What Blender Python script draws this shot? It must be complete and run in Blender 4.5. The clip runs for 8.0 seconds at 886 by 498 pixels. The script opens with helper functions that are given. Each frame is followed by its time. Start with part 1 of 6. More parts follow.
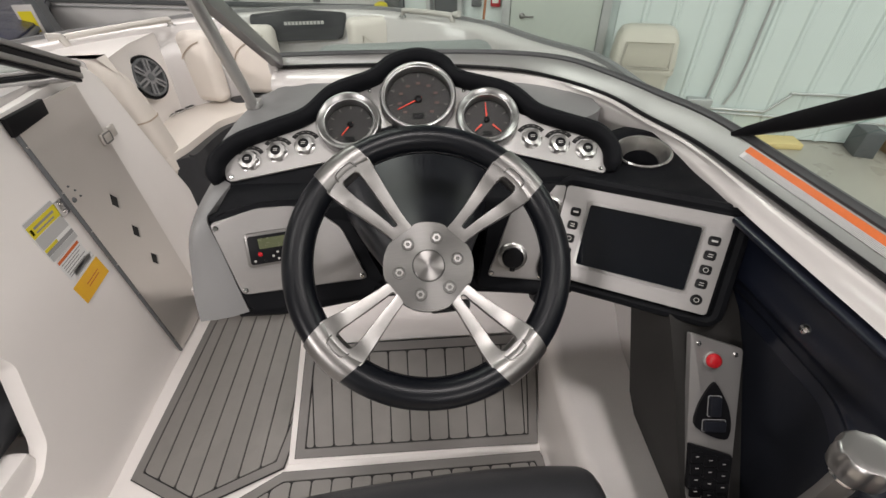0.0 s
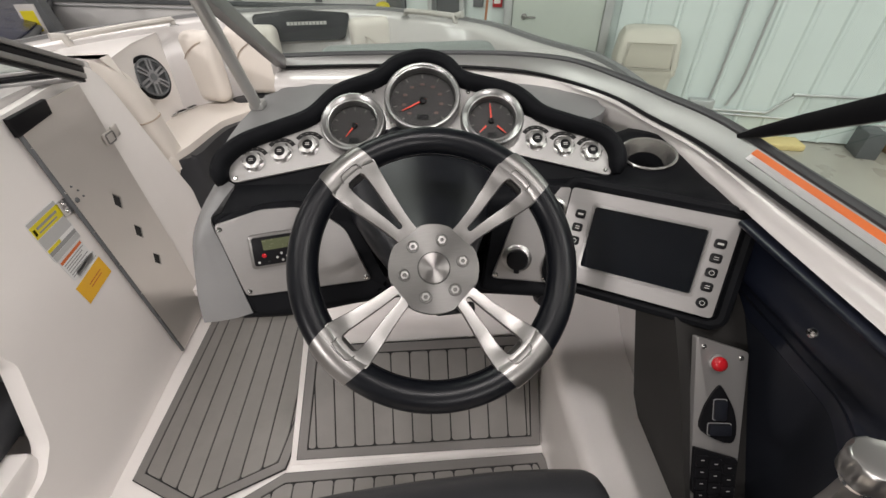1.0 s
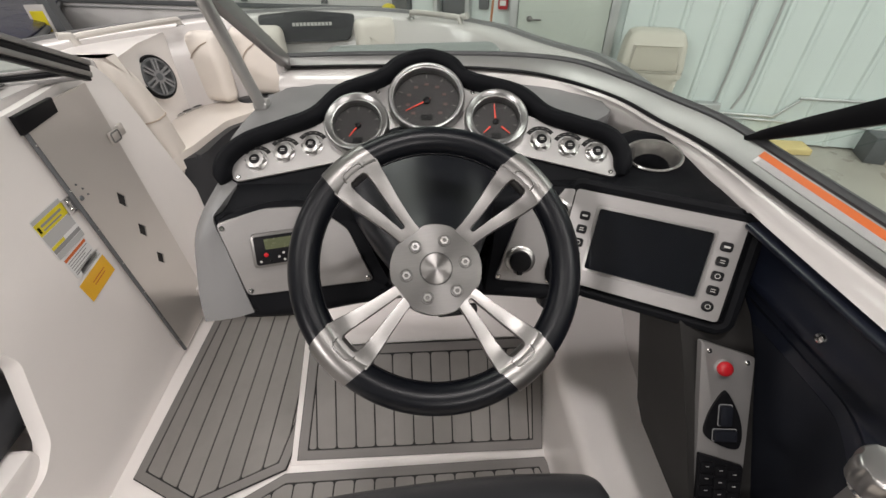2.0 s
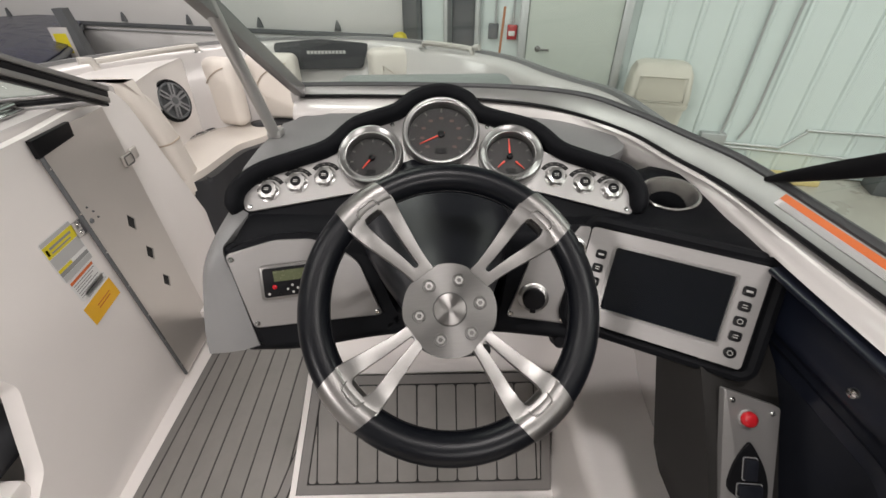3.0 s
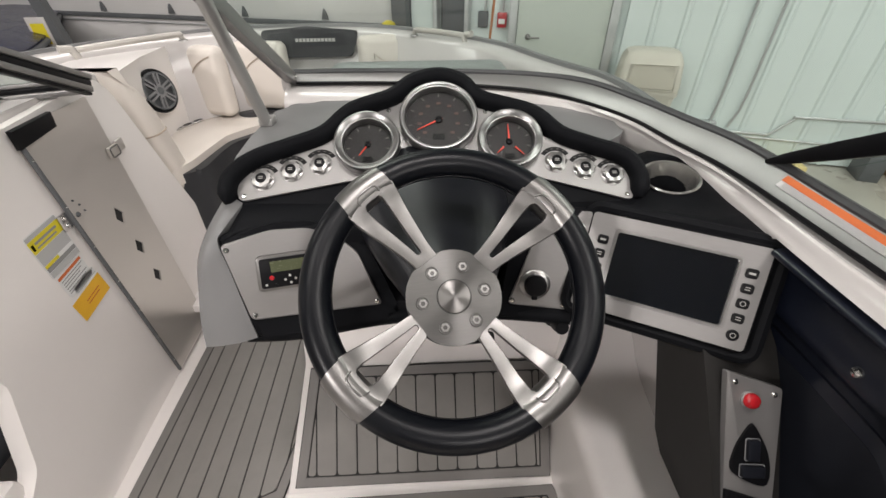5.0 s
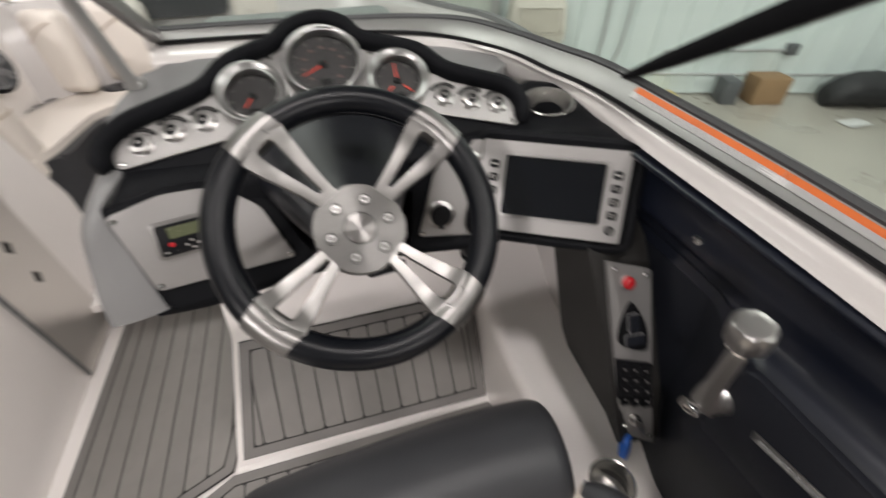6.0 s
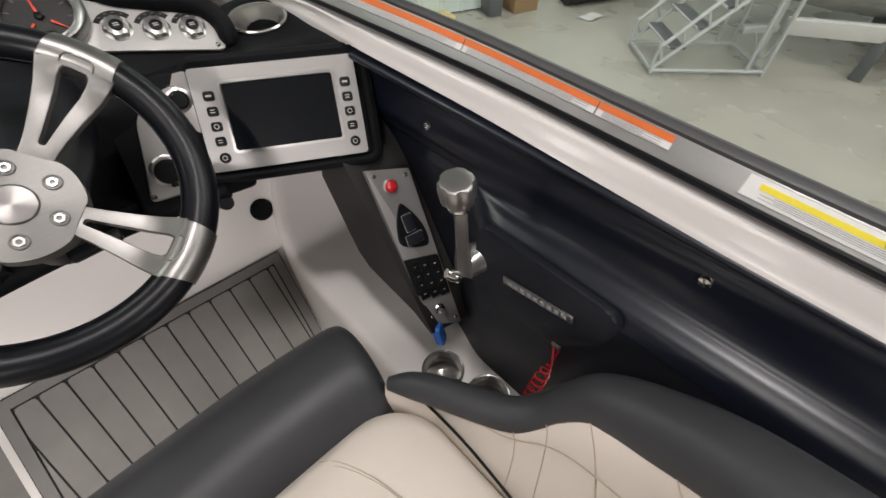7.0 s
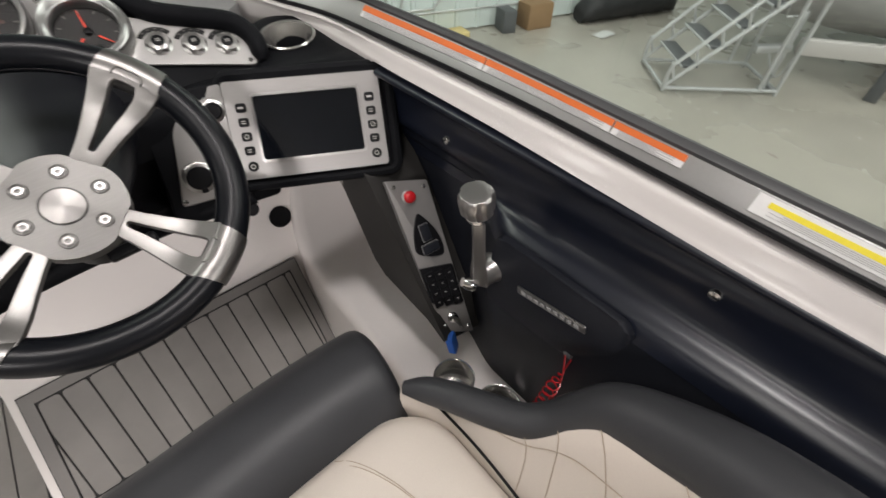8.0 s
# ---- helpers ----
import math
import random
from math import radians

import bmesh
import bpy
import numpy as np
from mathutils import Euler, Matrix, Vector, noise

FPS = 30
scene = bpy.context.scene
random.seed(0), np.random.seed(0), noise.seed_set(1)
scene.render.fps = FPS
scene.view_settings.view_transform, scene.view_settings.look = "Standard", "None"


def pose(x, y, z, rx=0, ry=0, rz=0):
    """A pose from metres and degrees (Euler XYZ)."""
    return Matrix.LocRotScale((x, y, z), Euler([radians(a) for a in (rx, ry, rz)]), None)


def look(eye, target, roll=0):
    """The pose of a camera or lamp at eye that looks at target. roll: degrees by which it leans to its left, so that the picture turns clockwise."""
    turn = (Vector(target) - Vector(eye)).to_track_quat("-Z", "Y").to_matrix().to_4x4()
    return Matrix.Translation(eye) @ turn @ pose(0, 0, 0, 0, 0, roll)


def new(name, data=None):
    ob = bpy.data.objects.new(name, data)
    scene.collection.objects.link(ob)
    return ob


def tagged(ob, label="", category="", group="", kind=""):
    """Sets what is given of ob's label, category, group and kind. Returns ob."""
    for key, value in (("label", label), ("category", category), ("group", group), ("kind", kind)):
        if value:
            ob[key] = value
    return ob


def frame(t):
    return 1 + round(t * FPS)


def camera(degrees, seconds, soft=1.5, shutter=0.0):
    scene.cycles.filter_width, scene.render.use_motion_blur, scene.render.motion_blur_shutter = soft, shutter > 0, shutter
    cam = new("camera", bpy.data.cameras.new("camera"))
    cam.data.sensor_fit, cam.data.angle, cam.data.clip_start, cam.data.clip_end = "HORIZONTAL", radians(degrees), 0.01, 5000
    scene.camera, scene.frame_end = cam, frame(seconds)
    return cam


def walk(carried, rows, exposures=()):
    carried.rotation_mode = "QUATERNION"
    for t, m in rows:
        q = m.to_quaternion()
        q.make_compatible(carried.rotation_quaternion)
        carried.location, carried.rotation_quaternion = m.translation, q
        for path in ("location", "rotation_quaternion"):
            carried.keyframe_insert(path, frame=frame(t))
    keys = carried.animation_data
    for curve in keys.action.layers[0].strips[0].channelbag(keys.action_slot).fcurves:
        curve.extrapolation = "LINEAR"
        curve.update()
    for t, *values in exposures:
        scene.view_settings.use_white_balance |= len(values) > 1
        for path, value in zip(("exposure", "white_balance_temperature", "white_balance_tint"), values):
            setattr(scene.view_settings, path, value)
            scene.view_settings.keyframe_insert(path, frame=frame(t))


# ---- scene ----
cam = camera(93.5, 8.0, shutter=0.5)
PATH = [
    (0, (-0.007, -0.018, 1.226), (0.096, 1.543, -0.021), -1.2),
    (0.5, (-0.004, -0.017, 1.226), (0.102, 1.544, -0.02), -1.2),
    (1, (-0.013, -0.014, 1.227), (0.087, 1.547, -0.019), -1.1),
    (2.5, (-0.011, -0.007, 1.221), (0.063, 1.574, -0.001), -0.7),
    (3, (-0.024, 0.015, 1.233), (0.045, 1.645, 0.076), -0.1),
    (3.5, (-0.033, 0.028, 1.221), (0.032, 1.664, 0.072), 0.0),
    (4, (-0.031, 0.028, 1.218), (0.044, 1.652, 0.053), -0.1),
    (5.5, (-0.041, 0.003, 1.222), (0.137, 1.572, -0.006), -0.1),
    (6, (-0.02, -0.041, 1.205), (0.416, 1.394, -0.118), -0.4),
    (6.5, (0.077, -0.1, 1.168), (0.936, 1.048, -0.225), 0.7),
    (7, (0.097, -0.133, 1.154), (1.037, 0.829, -0.327), 0.9),
    (7.5, (0.094, -0.143, 1.159), (1.051, 0.784, -0.333), 0.3),
    (8, (0.075, -0.137, 1.168), (1.013, 0.881, -0.275), 1.1),
]
walk(cam, [(t, look(eye, target, roll)) for t, eye, target, roll in PATH])

# ---- world and light ----
GROUND = -0.85          # hall floor; the cockpit sole is z = 0
HALL = pose(0, 5.6, 0, 0, 0, -18.3)   # hall frame: x along the far wall, y into it
CEIL = 4.6
world = bpy.data.worlds.new("world")
scene.world = world
world.use_nodes = True
world.node_tree.nodes["Background"].inputs[0].default_value = (0.9, 0.95, 1.0, 1)
world.node_tree.nodes["Background"].inputs[1].default_value = 0.05
scene.view_settings.exposure = 0.0


def area_lamp(name, m, sx, sy, watts, color=(1.0, 0.935, 0.92)):
    data = bpy.data.lights.new(name, "AREA")
    data.shape, data.size, data.size_y, data.energy, data.color = "RECTANGLE", sx, sy, watts, color
    ob = new(name, data)
    ob.matrix_world = m
    return ob


LAMP_W = 71
# None of these lamps is in view; spots chosen for their light and reflections.
# hall x, hall y, share of the power, length, width
LAMP_SPOTS = [(2.03, -5.80, 0.85, 0.5, 0.5), (-0.5, -6.7, 0.3, 2.4, 1.0), (4.9, -6.0, 0.9, 2.4, 1.0), (-0.8, -2.5, 0.5, 2.4, 1.0), (6.0, -1.6, 0.8, 2.4, 1.0), (-6.0, -4.0, 0.8, 2.4, 1.0), (9.0, -6.0, 0.8, 2.4, 1.0), (-2.05, -12.9, 7.2, 1.2, 0.6), (6.0, -11.8, 3.8, 1.2, 0.6), (8.0, -11.0, 0.8, 2.4, 1.0), (-9.0, -9.0, 0.8, 2.4, 1.0)]
for lx, ly, lw, lsx, lsy in LAMP_SPOTS:
    at = HALL @ Vector((lx, ly, CEIL - 0.16))
    # the two strong lamps behind the boat are added fill, aimed at the footwell
    tilted = look(at, (0.1, 0.6, 0.5)) if lw > 2 else HALL @ pose(lx, ly, CEIL - 0.16)
    area_lamp("unseen_ceiling_lamp", tilted, lsx, lsy, LAMP_W * lw)


# ---- materials ----
def material(name, color, rough=0.5, metal=0.0, var=0.06, vscale=6.0, bump=0.0, bscale=300.0, stretch=(1, 1, 1),
             coat=0.0, rvar=0.08, island=0.0, dirt=0.0, detail=4.0, random_value=0.0, spec=0.5):
    m = bpy.data.materials.new(name)
    m.use_nodes = True
    nt = m.node_tree
    n, ln = nt.nodes, nt.links
    b = n["Principled BSDF"]
    tc = n.new("ShaderNodeTexCoord")
    mp = n.new("ShaderNodeMapping")
    mp.inputs["Scale"].default_value = stretch
    ln.new(tc.outputs["Object"], mp.inputs["Vector"])
    big = n.new("ShaderNodeTexNoise")
    big.inputs["Scale"].default_value, big.inputs["Detail"].default_value = vscale, 5
    ln.new(tc.outputs["Object"], big.inputs["Vector"])
    fine = n.new("ShaderNodeTexNoise")
    fine.inputs["Scale"].default_value, fine.inputs["Detail"].default_value = bscale, detail
    ln.new(mp.outputs["Vector"], fine.inputs["Vector"])
    add = n.new("ShaderNodeMath")
    add.operation = "MULTIPLY_ADD"
    ln.new(fine.outputs["Fac"], add.inputs[0])
    add.inputs[1].default_value = 0.5
    half = n.new("ShaderNodeMath")
    half.operation = "MULTIPLY"
    ln.new(big.outputs["Fac"], half.inputs[0])
    half.inputs[1].default_value = 0.5
    ln.new(half.outputs[0], add.inputs[2])
    fac = add.outputs[0]
    if random_value:
        oi = n.new("ShaderNodeObjectInfo")
        r = n.new("ShaderNodeMath")
        r.operation = "MULTIPLY_ADD"
        ln.new(oi.outputs["Random"], r.inputs[0])
        r.inputs[1].default_value = random_value
        ln.new(fac, r.inputs[2])
        fac = r.outputs[0]
    ramp = n.new("ShaderNodeMapRange")
    ramp.inputs["From Min"].default_value, ramp.inputs["From Max"].default_value = 0.3, 0.7
    ln.new(fac, ramp.inputs["Value"])
    mix = n.new("ShaderNodeMix")
    mix.data_type = "RGBA"
    mix.inputs["A"].default_value = (*[min(1, c * (1 - var)) for c in color], 1)
    mix.inputs["B"].default_value = (*[min(1, c * (1 + var)) for c in color], 1)
    ln.new(ramp.outputs[0], mix.inputs["Factor"])
    out = mix.outputs["Result"]
    if dirt:
        spots = n.new("ShaderNodeTexNoise")
        spots.inputs["Scale"].default_value, spots.inputs["Detail"].default_value = vscale * 2.3, 8
        ln.new(tc.outputs["Object"], spots.inputs["Vector"])
        sr = n.new("ShaderNodeMapRange")
        sr.inputs["From Min"].default_value, sr.inputs["From Max"].default_value = 0.52, 0.75
        sr.inputs["To Max"].default_value = dirt
        ln.new(spots.outputs["Fac"], sr.inputs["Value"])
        dm = n.new("ShaderNodeMix")
        dm.data_type = "RGBA"
        ln.new(sr.outputs[0], dm.inputs["Factor"])
        ln.new(out, dm.inputs["A"])
        dm.inputs["B"].default_value = (*[c * 0.55 for c in color], 1)
        out = dm.outputs["Result"]
    ln.new(out, b.inputs["Base Color"])
    rr = n.new("ShaderNodeMapRange")
    rr.inputs["From Min"].default_value, rr.inputs["From Max"].default_value = 0.3, 0.7
    rr.inputs["To Min"].default_value, rr.inputs["To Max"].default_value = max(0.02, rough - rvar), min(1, rough + rvar)
    ln.new(add.outputs[0], rr.inputs["Value"])
    ln.new(rr.outputs[0], b.inputs["Roughness"])
    b.inputs["Metallic"].default_value = metal
    b.inputs["Specular IOR Level"].default_value = spec
    b.inputs["Coat Weight"].default_value = coat
    b.inputs["Coat Roughness"].default_value = 0.08
    if bump:
        bp = n.new("ShaderNodeBump")
        bp.inputs["Strength"].default_value, bp.inputs["Distance"].default_value = bump, 0.001
        ln.new(fine.outputs["Fac"], bp.inputs["Height"])
        ln.new(bp.outputs["Normal"], b.inputs["Normal"])
    return m


def glow(name, color, strength):
    m = bpy.data.materials.new(name)
    m.use_nodes = True
    b = m.node_tree.nodes["Principled BSDF"]
    b.inputs["Base Color"].default_value = (*color, 1)
    b.inputs["Emission Color"].default_value = (*color, 1)
    b.inputs["Emission Strength"].default_value = strength
    return m


def pane(name, tint, gloss=0.02, scale=1.0):
    m = bpy.data.materials.new(name)
    m.use_nodes = True
    n, ln = m.node_tree.nodes, m.node_tree.links
    n.remove(n["Principled BSDF"])
    tr, gl, mx, lw, pw, ma = (n.new(k) for k in ("ShaderNodeBsdfTransparent", "ShaderNodeBsdfGlossy", "ShaderNodeMixShader", "ShaderNodeLayerWeight", "ShaderNodeMath", "ShaderNodeMath"))
    tr.inputs["Color"].default_value = (*tint, 1)
    gl.inputs["Roughness"].default_value = gloss
    lw.inputs["Blend"].default_value = 0.5
    pw.operation, ma.operation = "POWER", "MULTIPLY_ADD"
    ln.new(lw.outputs["Facing"], pw.inputs[0])
    pw.inputs[1].default_value = 5.0
    ln.new(pw.outputs[0], ma.inputs[0])
    ma.inputs[1].default_value, ma.inputs[2].default_value = 0.6 * scale, 0.022 * scale
    ln.new(ma.outputs[0], mx.inputs[0])
    ln.new(tr.outputs[0], mx.inputs[1])
    ln.new(gl.outputs[0], mx.inputs[2])
    ln.new(mx.outputs[0], n["Material Output"].inputs["Surface"])
    return m


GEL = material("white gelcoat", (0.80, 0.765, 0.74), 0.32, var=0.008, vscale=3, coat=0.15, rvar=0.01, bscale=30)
# GEL's white again, its colour darkened for tops that the overhead lamps brighten.
GELW = material("white gelcoat dimmed", (0.52, 0.495, 0.48), 0.26, var=0.01, vscale=3, coat=0.3, rvar=0.02)
BLACKV = material("black vinyl", (0.006, 0.0064, 0.0076), 0.55, var=0.2, vscale=20, bump=0.3, bscale=900, rvar=0.08, spec=0.06)
LEATHER = material("black leather", (0.003, 0.0036, 0.0052), 0.33, var=0.1, vscale=20, bump=0.035, bscale=900, rvar=0.01, spec=0.20, detail=1.0)
GRAYV = material("gray vinyl", (0.165, 0.165, 0.165), 0.45, var=0.05, vscale=8, bump=0.3, bscale=1100)
DGRAYV = material("dark gray vinyl", (0.034, 0.035, 0.038), 0.40, var=0.10, vscale=9, bump=0.2, bscale=800, spec=0.25)
PEDM = material("pedestal vinyl", (0.026, 0.025, 0.024), 0.5, var=0.1, vscale=9, bump=0.2, bscale=800, spec=0.15)
CREAM = material("cream vinyl", (0.56, 0.505, 0.45), 0.5, var=0.05, vscale=7, bump=0.3, bscale=700)
CREAMB = material("cream bow vinyl", (0.68, 0.63, 0.575), 0.45, var=0.04, vscale=7, bump=0.3, bscale=700)
STITCH = material("brown stitching", (0.40, 0.33, 0.26), 0.7, bscale=900)
ALU = material("brushed aluminium", (0.29, 0.281, 0.275), 0.44, 0.55, var=0.06, vscale=5, bump=0.03, bscale=900, stretch=(0.05, 1, 1), rvar=0.08)
STEEL = material("brushed steel", (0.215, 0.209, 0.202), 0.36, 0.95, var=0.12, vscale=14, bump=0.05, bscale=1100, stretch=(0.04, 1, 1), rvar=0.06)
HUBF = material("brushed hub face", (0.12, 0.117, 0.113), 0.40, 0.92, var=0.14, vscale=9, bump=0.05, bscale=1100, stretch=(0.04, 1, 1), rvar=0.025)
BEZEL = material("satin bezel", (0.28, 0.277, 0.273), 0.30, 0.9, var=0.03, rvar=0.05)
GLOSSB = material("gloss black plastic", (0.006, 0.0066, 0.009), 0.34, var=0.15, vscale=8, bump=0.15, bscale=700, rvar=0.05, spec=0.3)
HUBM = material("machined hub", (0.165, 0.160, 0.154), 0.34, 1.0, var=0.05, vscale=8, bump=0.01, bscale=900, rvar=0.05)
hub_nodes = HUBM.node_tree.nodes
tang = hub_nodes.new("ShaderNodeTangent")
tang.direction_type, tang.axis = "RADIAL", "Z"
HUBM.node_tree.links.new(tang.outputs[0], hub_nodes["Principled BSDF"].inputs["Tangent"])
hub_nodes["Principled BSDF"].inputs["Anisotropic"].default_value = 0.9
hub_nodes["Principled BSDF"].inputs["Anisotropic Rotation"].default_value = 0.25
face_nodes = HUBF.node_tree.nodes
ftan = face_nodes.new("ShaderNodeTangent")
ftan.direction_type, ftan.axis = "RADIAL", "Z"
HUBF.node_tree.links.new(ftan.outputs[0], face_nodes["Principled BSDF"].inputs["Tangent"])
face_nodes["Principled BSDF"].inputs["Anisotropic"].default_value = 0.75
face_nodes["Principled BSDF"].inputs["Anisotropic Rotation"].default_value = 0.25
CHROME = material("chrome", (0.66, 0.655, 0.65), 0.13, 1.0, var=0.03, rvar=0.04)
SATIN = material("satin stainless sheet", (0.60, 0.572, 0.54), 0.30, 0.60, var=0.03, vscale=3, bump=0.003, bscale=200, stretch=(1, 1, 10), rvar=0.02)
ANOD = material("anodised frame", (0.285, 0.28, 0.275), 0.40, 0.85, var=0.05, vscale=4, bump=0.04, bscale=300)
FOAM = material("foam deck planks", (0.195, 0.185, 0.173), 0.42, var=0.10, vscale=10, bump=0.5, bscale=900, random_value=0.12, dirt=0.15)
FOAMB = material("foam deck border", (0.172, 0.163, 0.154), 0.45, var=0.10, vscale=10, bump=0.5, bscale=900)
GROOVE = material("black groove", (0.018, 0.018, 0.018), 0.8, bscale=700)
PLASTIC = material("black plastic", (0.007, 0.007, 0.008), 0.36, var=0.15, bump=0.1, bscale=900, spec=0.12)
SIDE = material("dark side panel", (0.006, 0.0078, 0.0145), 0.31, var=0.2, vscale=6, bump=0.02, bscale=700, rvar=0.02, spec=0.45)
SIDEL = material("dark pocket panel", (0.010, 0.0112, 0.0155), 0.45, var=0.2, vscale=6, bump=0.35, bscale=800, spec=0.22)
RUBBER = material("grey rubber", (0.045, 0.046, 0.048), 0.5, bump=0.1, bscale=500)
SCREEN = material("dark display glass", (0.004, 0.005, 0.007), 0.07, var=0.2, rvar=0.03)
DIAL = material("dark gauge dial", (0.009, 0.0082, 0.0080), 0.5, var=0.15)
MARK = material("grey print", (0.42, 0.41, 0.39), 0.6)
DIALMARK = material("faint dial print", (0.12, 0.112, 0.105), 0.6)
DIALRED = material("faint red dial print", (0.10, 0.05, 0.045), 0.6)
CUPM = material("polished cup steel", (0.56, 0.55, 0.53), 0.20, 0.9, var=0.008, rvar=0.008, bscale=1500)
RAILM = material("satin beige rail", (0.50, 0.475, 0.44), 0.42, 0.25, var=0.05, vscale=9)
STRUTM = material("polished strut", (0.46, 0.455, 0.44), 0.30, 0.6, var=0.02, vscale=4, bscale=40, rvar=0.01)
SATINK = material("satin machined knob", (0.38, 0.372, 0.364), 0.30, 0.95, var=0.01, rvar=0.01, bscale=1500)
LABELG = material("pale grey label", (0.60, 0.595, 0.59), 0.42, var=0.03)
WHITE = material("white print", (0.75, 0.75, 0.73), 0.6)
RED = material("red plastic", (0.42, 0.012, 0.018), 0.22, var=0.08)
NEEDLE = material("red needle", (0.75, 0.06, 0.03), 0.4)
LCDG = material("green lcd", (0.085, 0.095, 0.05), 0.25)
YEL = material("yellow label", (0.66, 0.55, 0.02), 0.45, var=0.05)
ORG = material("orange label", (0.55, 0.115, 0.014), 0.45, var=0.05)
AMB = material("amber label", (0.80, 0.44, 0.015), 0.45, var=0.05)
LABELW = material("white label", (0.72, 0.72, 0.71), 0.4, var=0.03)
INK = material("black print", (0.015, 0.015, 0.015), 0.7, spec=0.15)
# Grey that paints the shade inside the port recess.
RECESS_SHADE = material("recess shade grey", (0.34, 0.33, 0.31), 0.9, var=0.15, vscale=14, bump=0.6, bscale=500, spec=0.1)
INKG = material("grey small print", (0.25, 0.25, 0.25), 0.6)
BLUE = material("blue float", (0.02, 0.13, 0.55), 0.45, var=0.1)
GLASS = pane("windshield glass", (0.90, 0.945, 0.925), scale=0.35)
LENS = pane("gauge lens", (0.92, 0.92, 0.92), 0.05, 0.6)
CONCRETE = material("hall concrete", (0.40, 0.375, 0.33), 0.28, var=0.13, vscale=0.8, bump=0.01, bscale=1.6, rvar=0.03)
WALLW = material("painted steel wall", (0.67, 0.74, 0.725), 0.45, var=0.03, vscale=1.5, bump=0.05, bscale=60)
GDOOR = material("sectional door steel", (0.62, 0.61, 0.60), 0.45, var=0.03, vscale=1.5, bump=0.05, bscale=60)
DOORG = material("grey green door paint", (0.50, 0.54, 0.49), 0.4, var=0.03, vscale=2)
DARKG = material("dark grey steel", (0.10, 0.105, 0.11), 0.5, var=0.1)
CEILM = material("grey ceiling", (0.30, 0.30, 0.295), 0.7, var=0.03, vscale=1)
CANM = material("beige plastic", (0.60, 0.57, 0.50), 0.5, var=0.05, vscale=4, bump=0.2, bscale=300)
PIPE = material("galvanised conduit", (0.52, 0.53, 0.53), 0.4, 0.6, var=0.08)
NAVY = material("navy hull gelcoat", (0.008, 0.011, 0.04), 0.25, var=0.1, spec=0.15)
TARP = material("black tarpaulin", (0.022, 0.022, 0.024), 0.6, var=0.3, vscale=12, bump=0.6, bscale=60)
CARD = material("brown cardboard", (0.30, 0.19, 0.10), 0.8, var=0.12, vscale=8)
WOODH = material("orange wood handle", (0.42, 0.16, 0.06), 0.5, var=0.1)
LADDER = material("grey ladder steel", (0.52, 0.53, 0.53), 0.45, 0.3, var=0.08)
STRIP = glow("lamp diffuser", (1.0, 0.97, 0.92), 6.0)


# ---- mesh helpers ----
def thing(name, m=None, label="", category="", group="", kind=""):
    ob = new(name)
    ob.empty_display_size = 0.05
    ob.matrix_world = m if m is not None else Matrix.Identity(4)
    return tagged(ob, label, category, group, kind)


def root_matrix(ob):
    m = ob.matrix_basis.copy()
    p = ob.parent
    while p is not None:
        m = p.matrix_basis @ m
        p = p.parent
    return m


def finish(name, bm, mat, smooth=40):
    me = bpy.data.meshes.new(name)
    bmesh.ops.recalc_face_normals(bm, faces=bm.faces)
    for f in bm.faces:
        f.smooth = smooth > 0
    bm.to_mesh(me)
    bm.free()
    if smooth > 0:
        me.set_sharp_from_angle(angle=radians(smooth))
    me.materials.append(mat)
    return me


def part(name, bm, mat, parent, label="", wor=False, smooth=40):
    """One mesh under a thing or a part; wor: its points are world points."""
    if wor:
        bmesh.ops.transform(bm, matrix=root_matrix(parent).inverted(), verts=bm.verts)
    ob = new(name, finish(name, bm, mat, smooth))
    ob.parent = parent
    if label:
        tagged(ob, label)
    return ob


def solid(name, bm, mat, label="", category="", group="", kind="", m=None, smooth=40):
    ob = new(name, finish(name, bm, mat, smooth))
    if m is not None:
        ob.matrix_world = m
    return tagged(ob, label, category, group, kind)


def box(sx, sy, sz, c=(0, 0, 0), bevel=0.0, seg=2, bm=None, m=None):
    bm = bm or bmesh.new()
    r = bmesh.ops.create_cube(bm, size=1)
    vs = r["verts"]
    for v in vs:
        v.co = Vector((v.co.x * sx + c[0], v.co.y * sy + c[1], v.co.z * sz + c[2]))
    if bevel:
        es = list({e for v in vs for e in v.link_edges})
        out = bmesh.ops.bevel(bm, geom=es, offset=bevel, segments=seg, affect="EDGES", profile=0.5)
        vs = out["verts"]
    if m is not None:
        bmesh.ops.transform(bm, matrix=m, verts=list({v for v in vs if v.is_valid}))
    return bm


def prism(poly, z0, z1, bevel=0.0, seg=2, bm=None, both=False):
    """A flat outline given thickness along z, its upper edge rounded."""
    bm = bm or bmesh.new()
    lo = [bm.verts.new((x, y, z0)) for x, y in poly]
    hi = [bm.verts.new((x, y, z1)) for x, y in poly]
    k = len(poly)
    bm.faces.new(lo[::-1])
    top = bm.faces.new(hi)
    for i in range(k):
        bm.faces.new((lo[i], lo[(i + 1) % k], hi[(i + 1) % k], hi[i]))
    if bevel:
        es = list(top.edges)
        if both:
            es = list({e for v in lo + hi for e in v.link_edges if not (e.verts[0] in lo) ^ (e.verts[1] in lo)})
        bmesh.ops.bevel(bm, geom=es, offset=bevel, segments=seg, affect="EDGES", profile=0.5)
    return bm


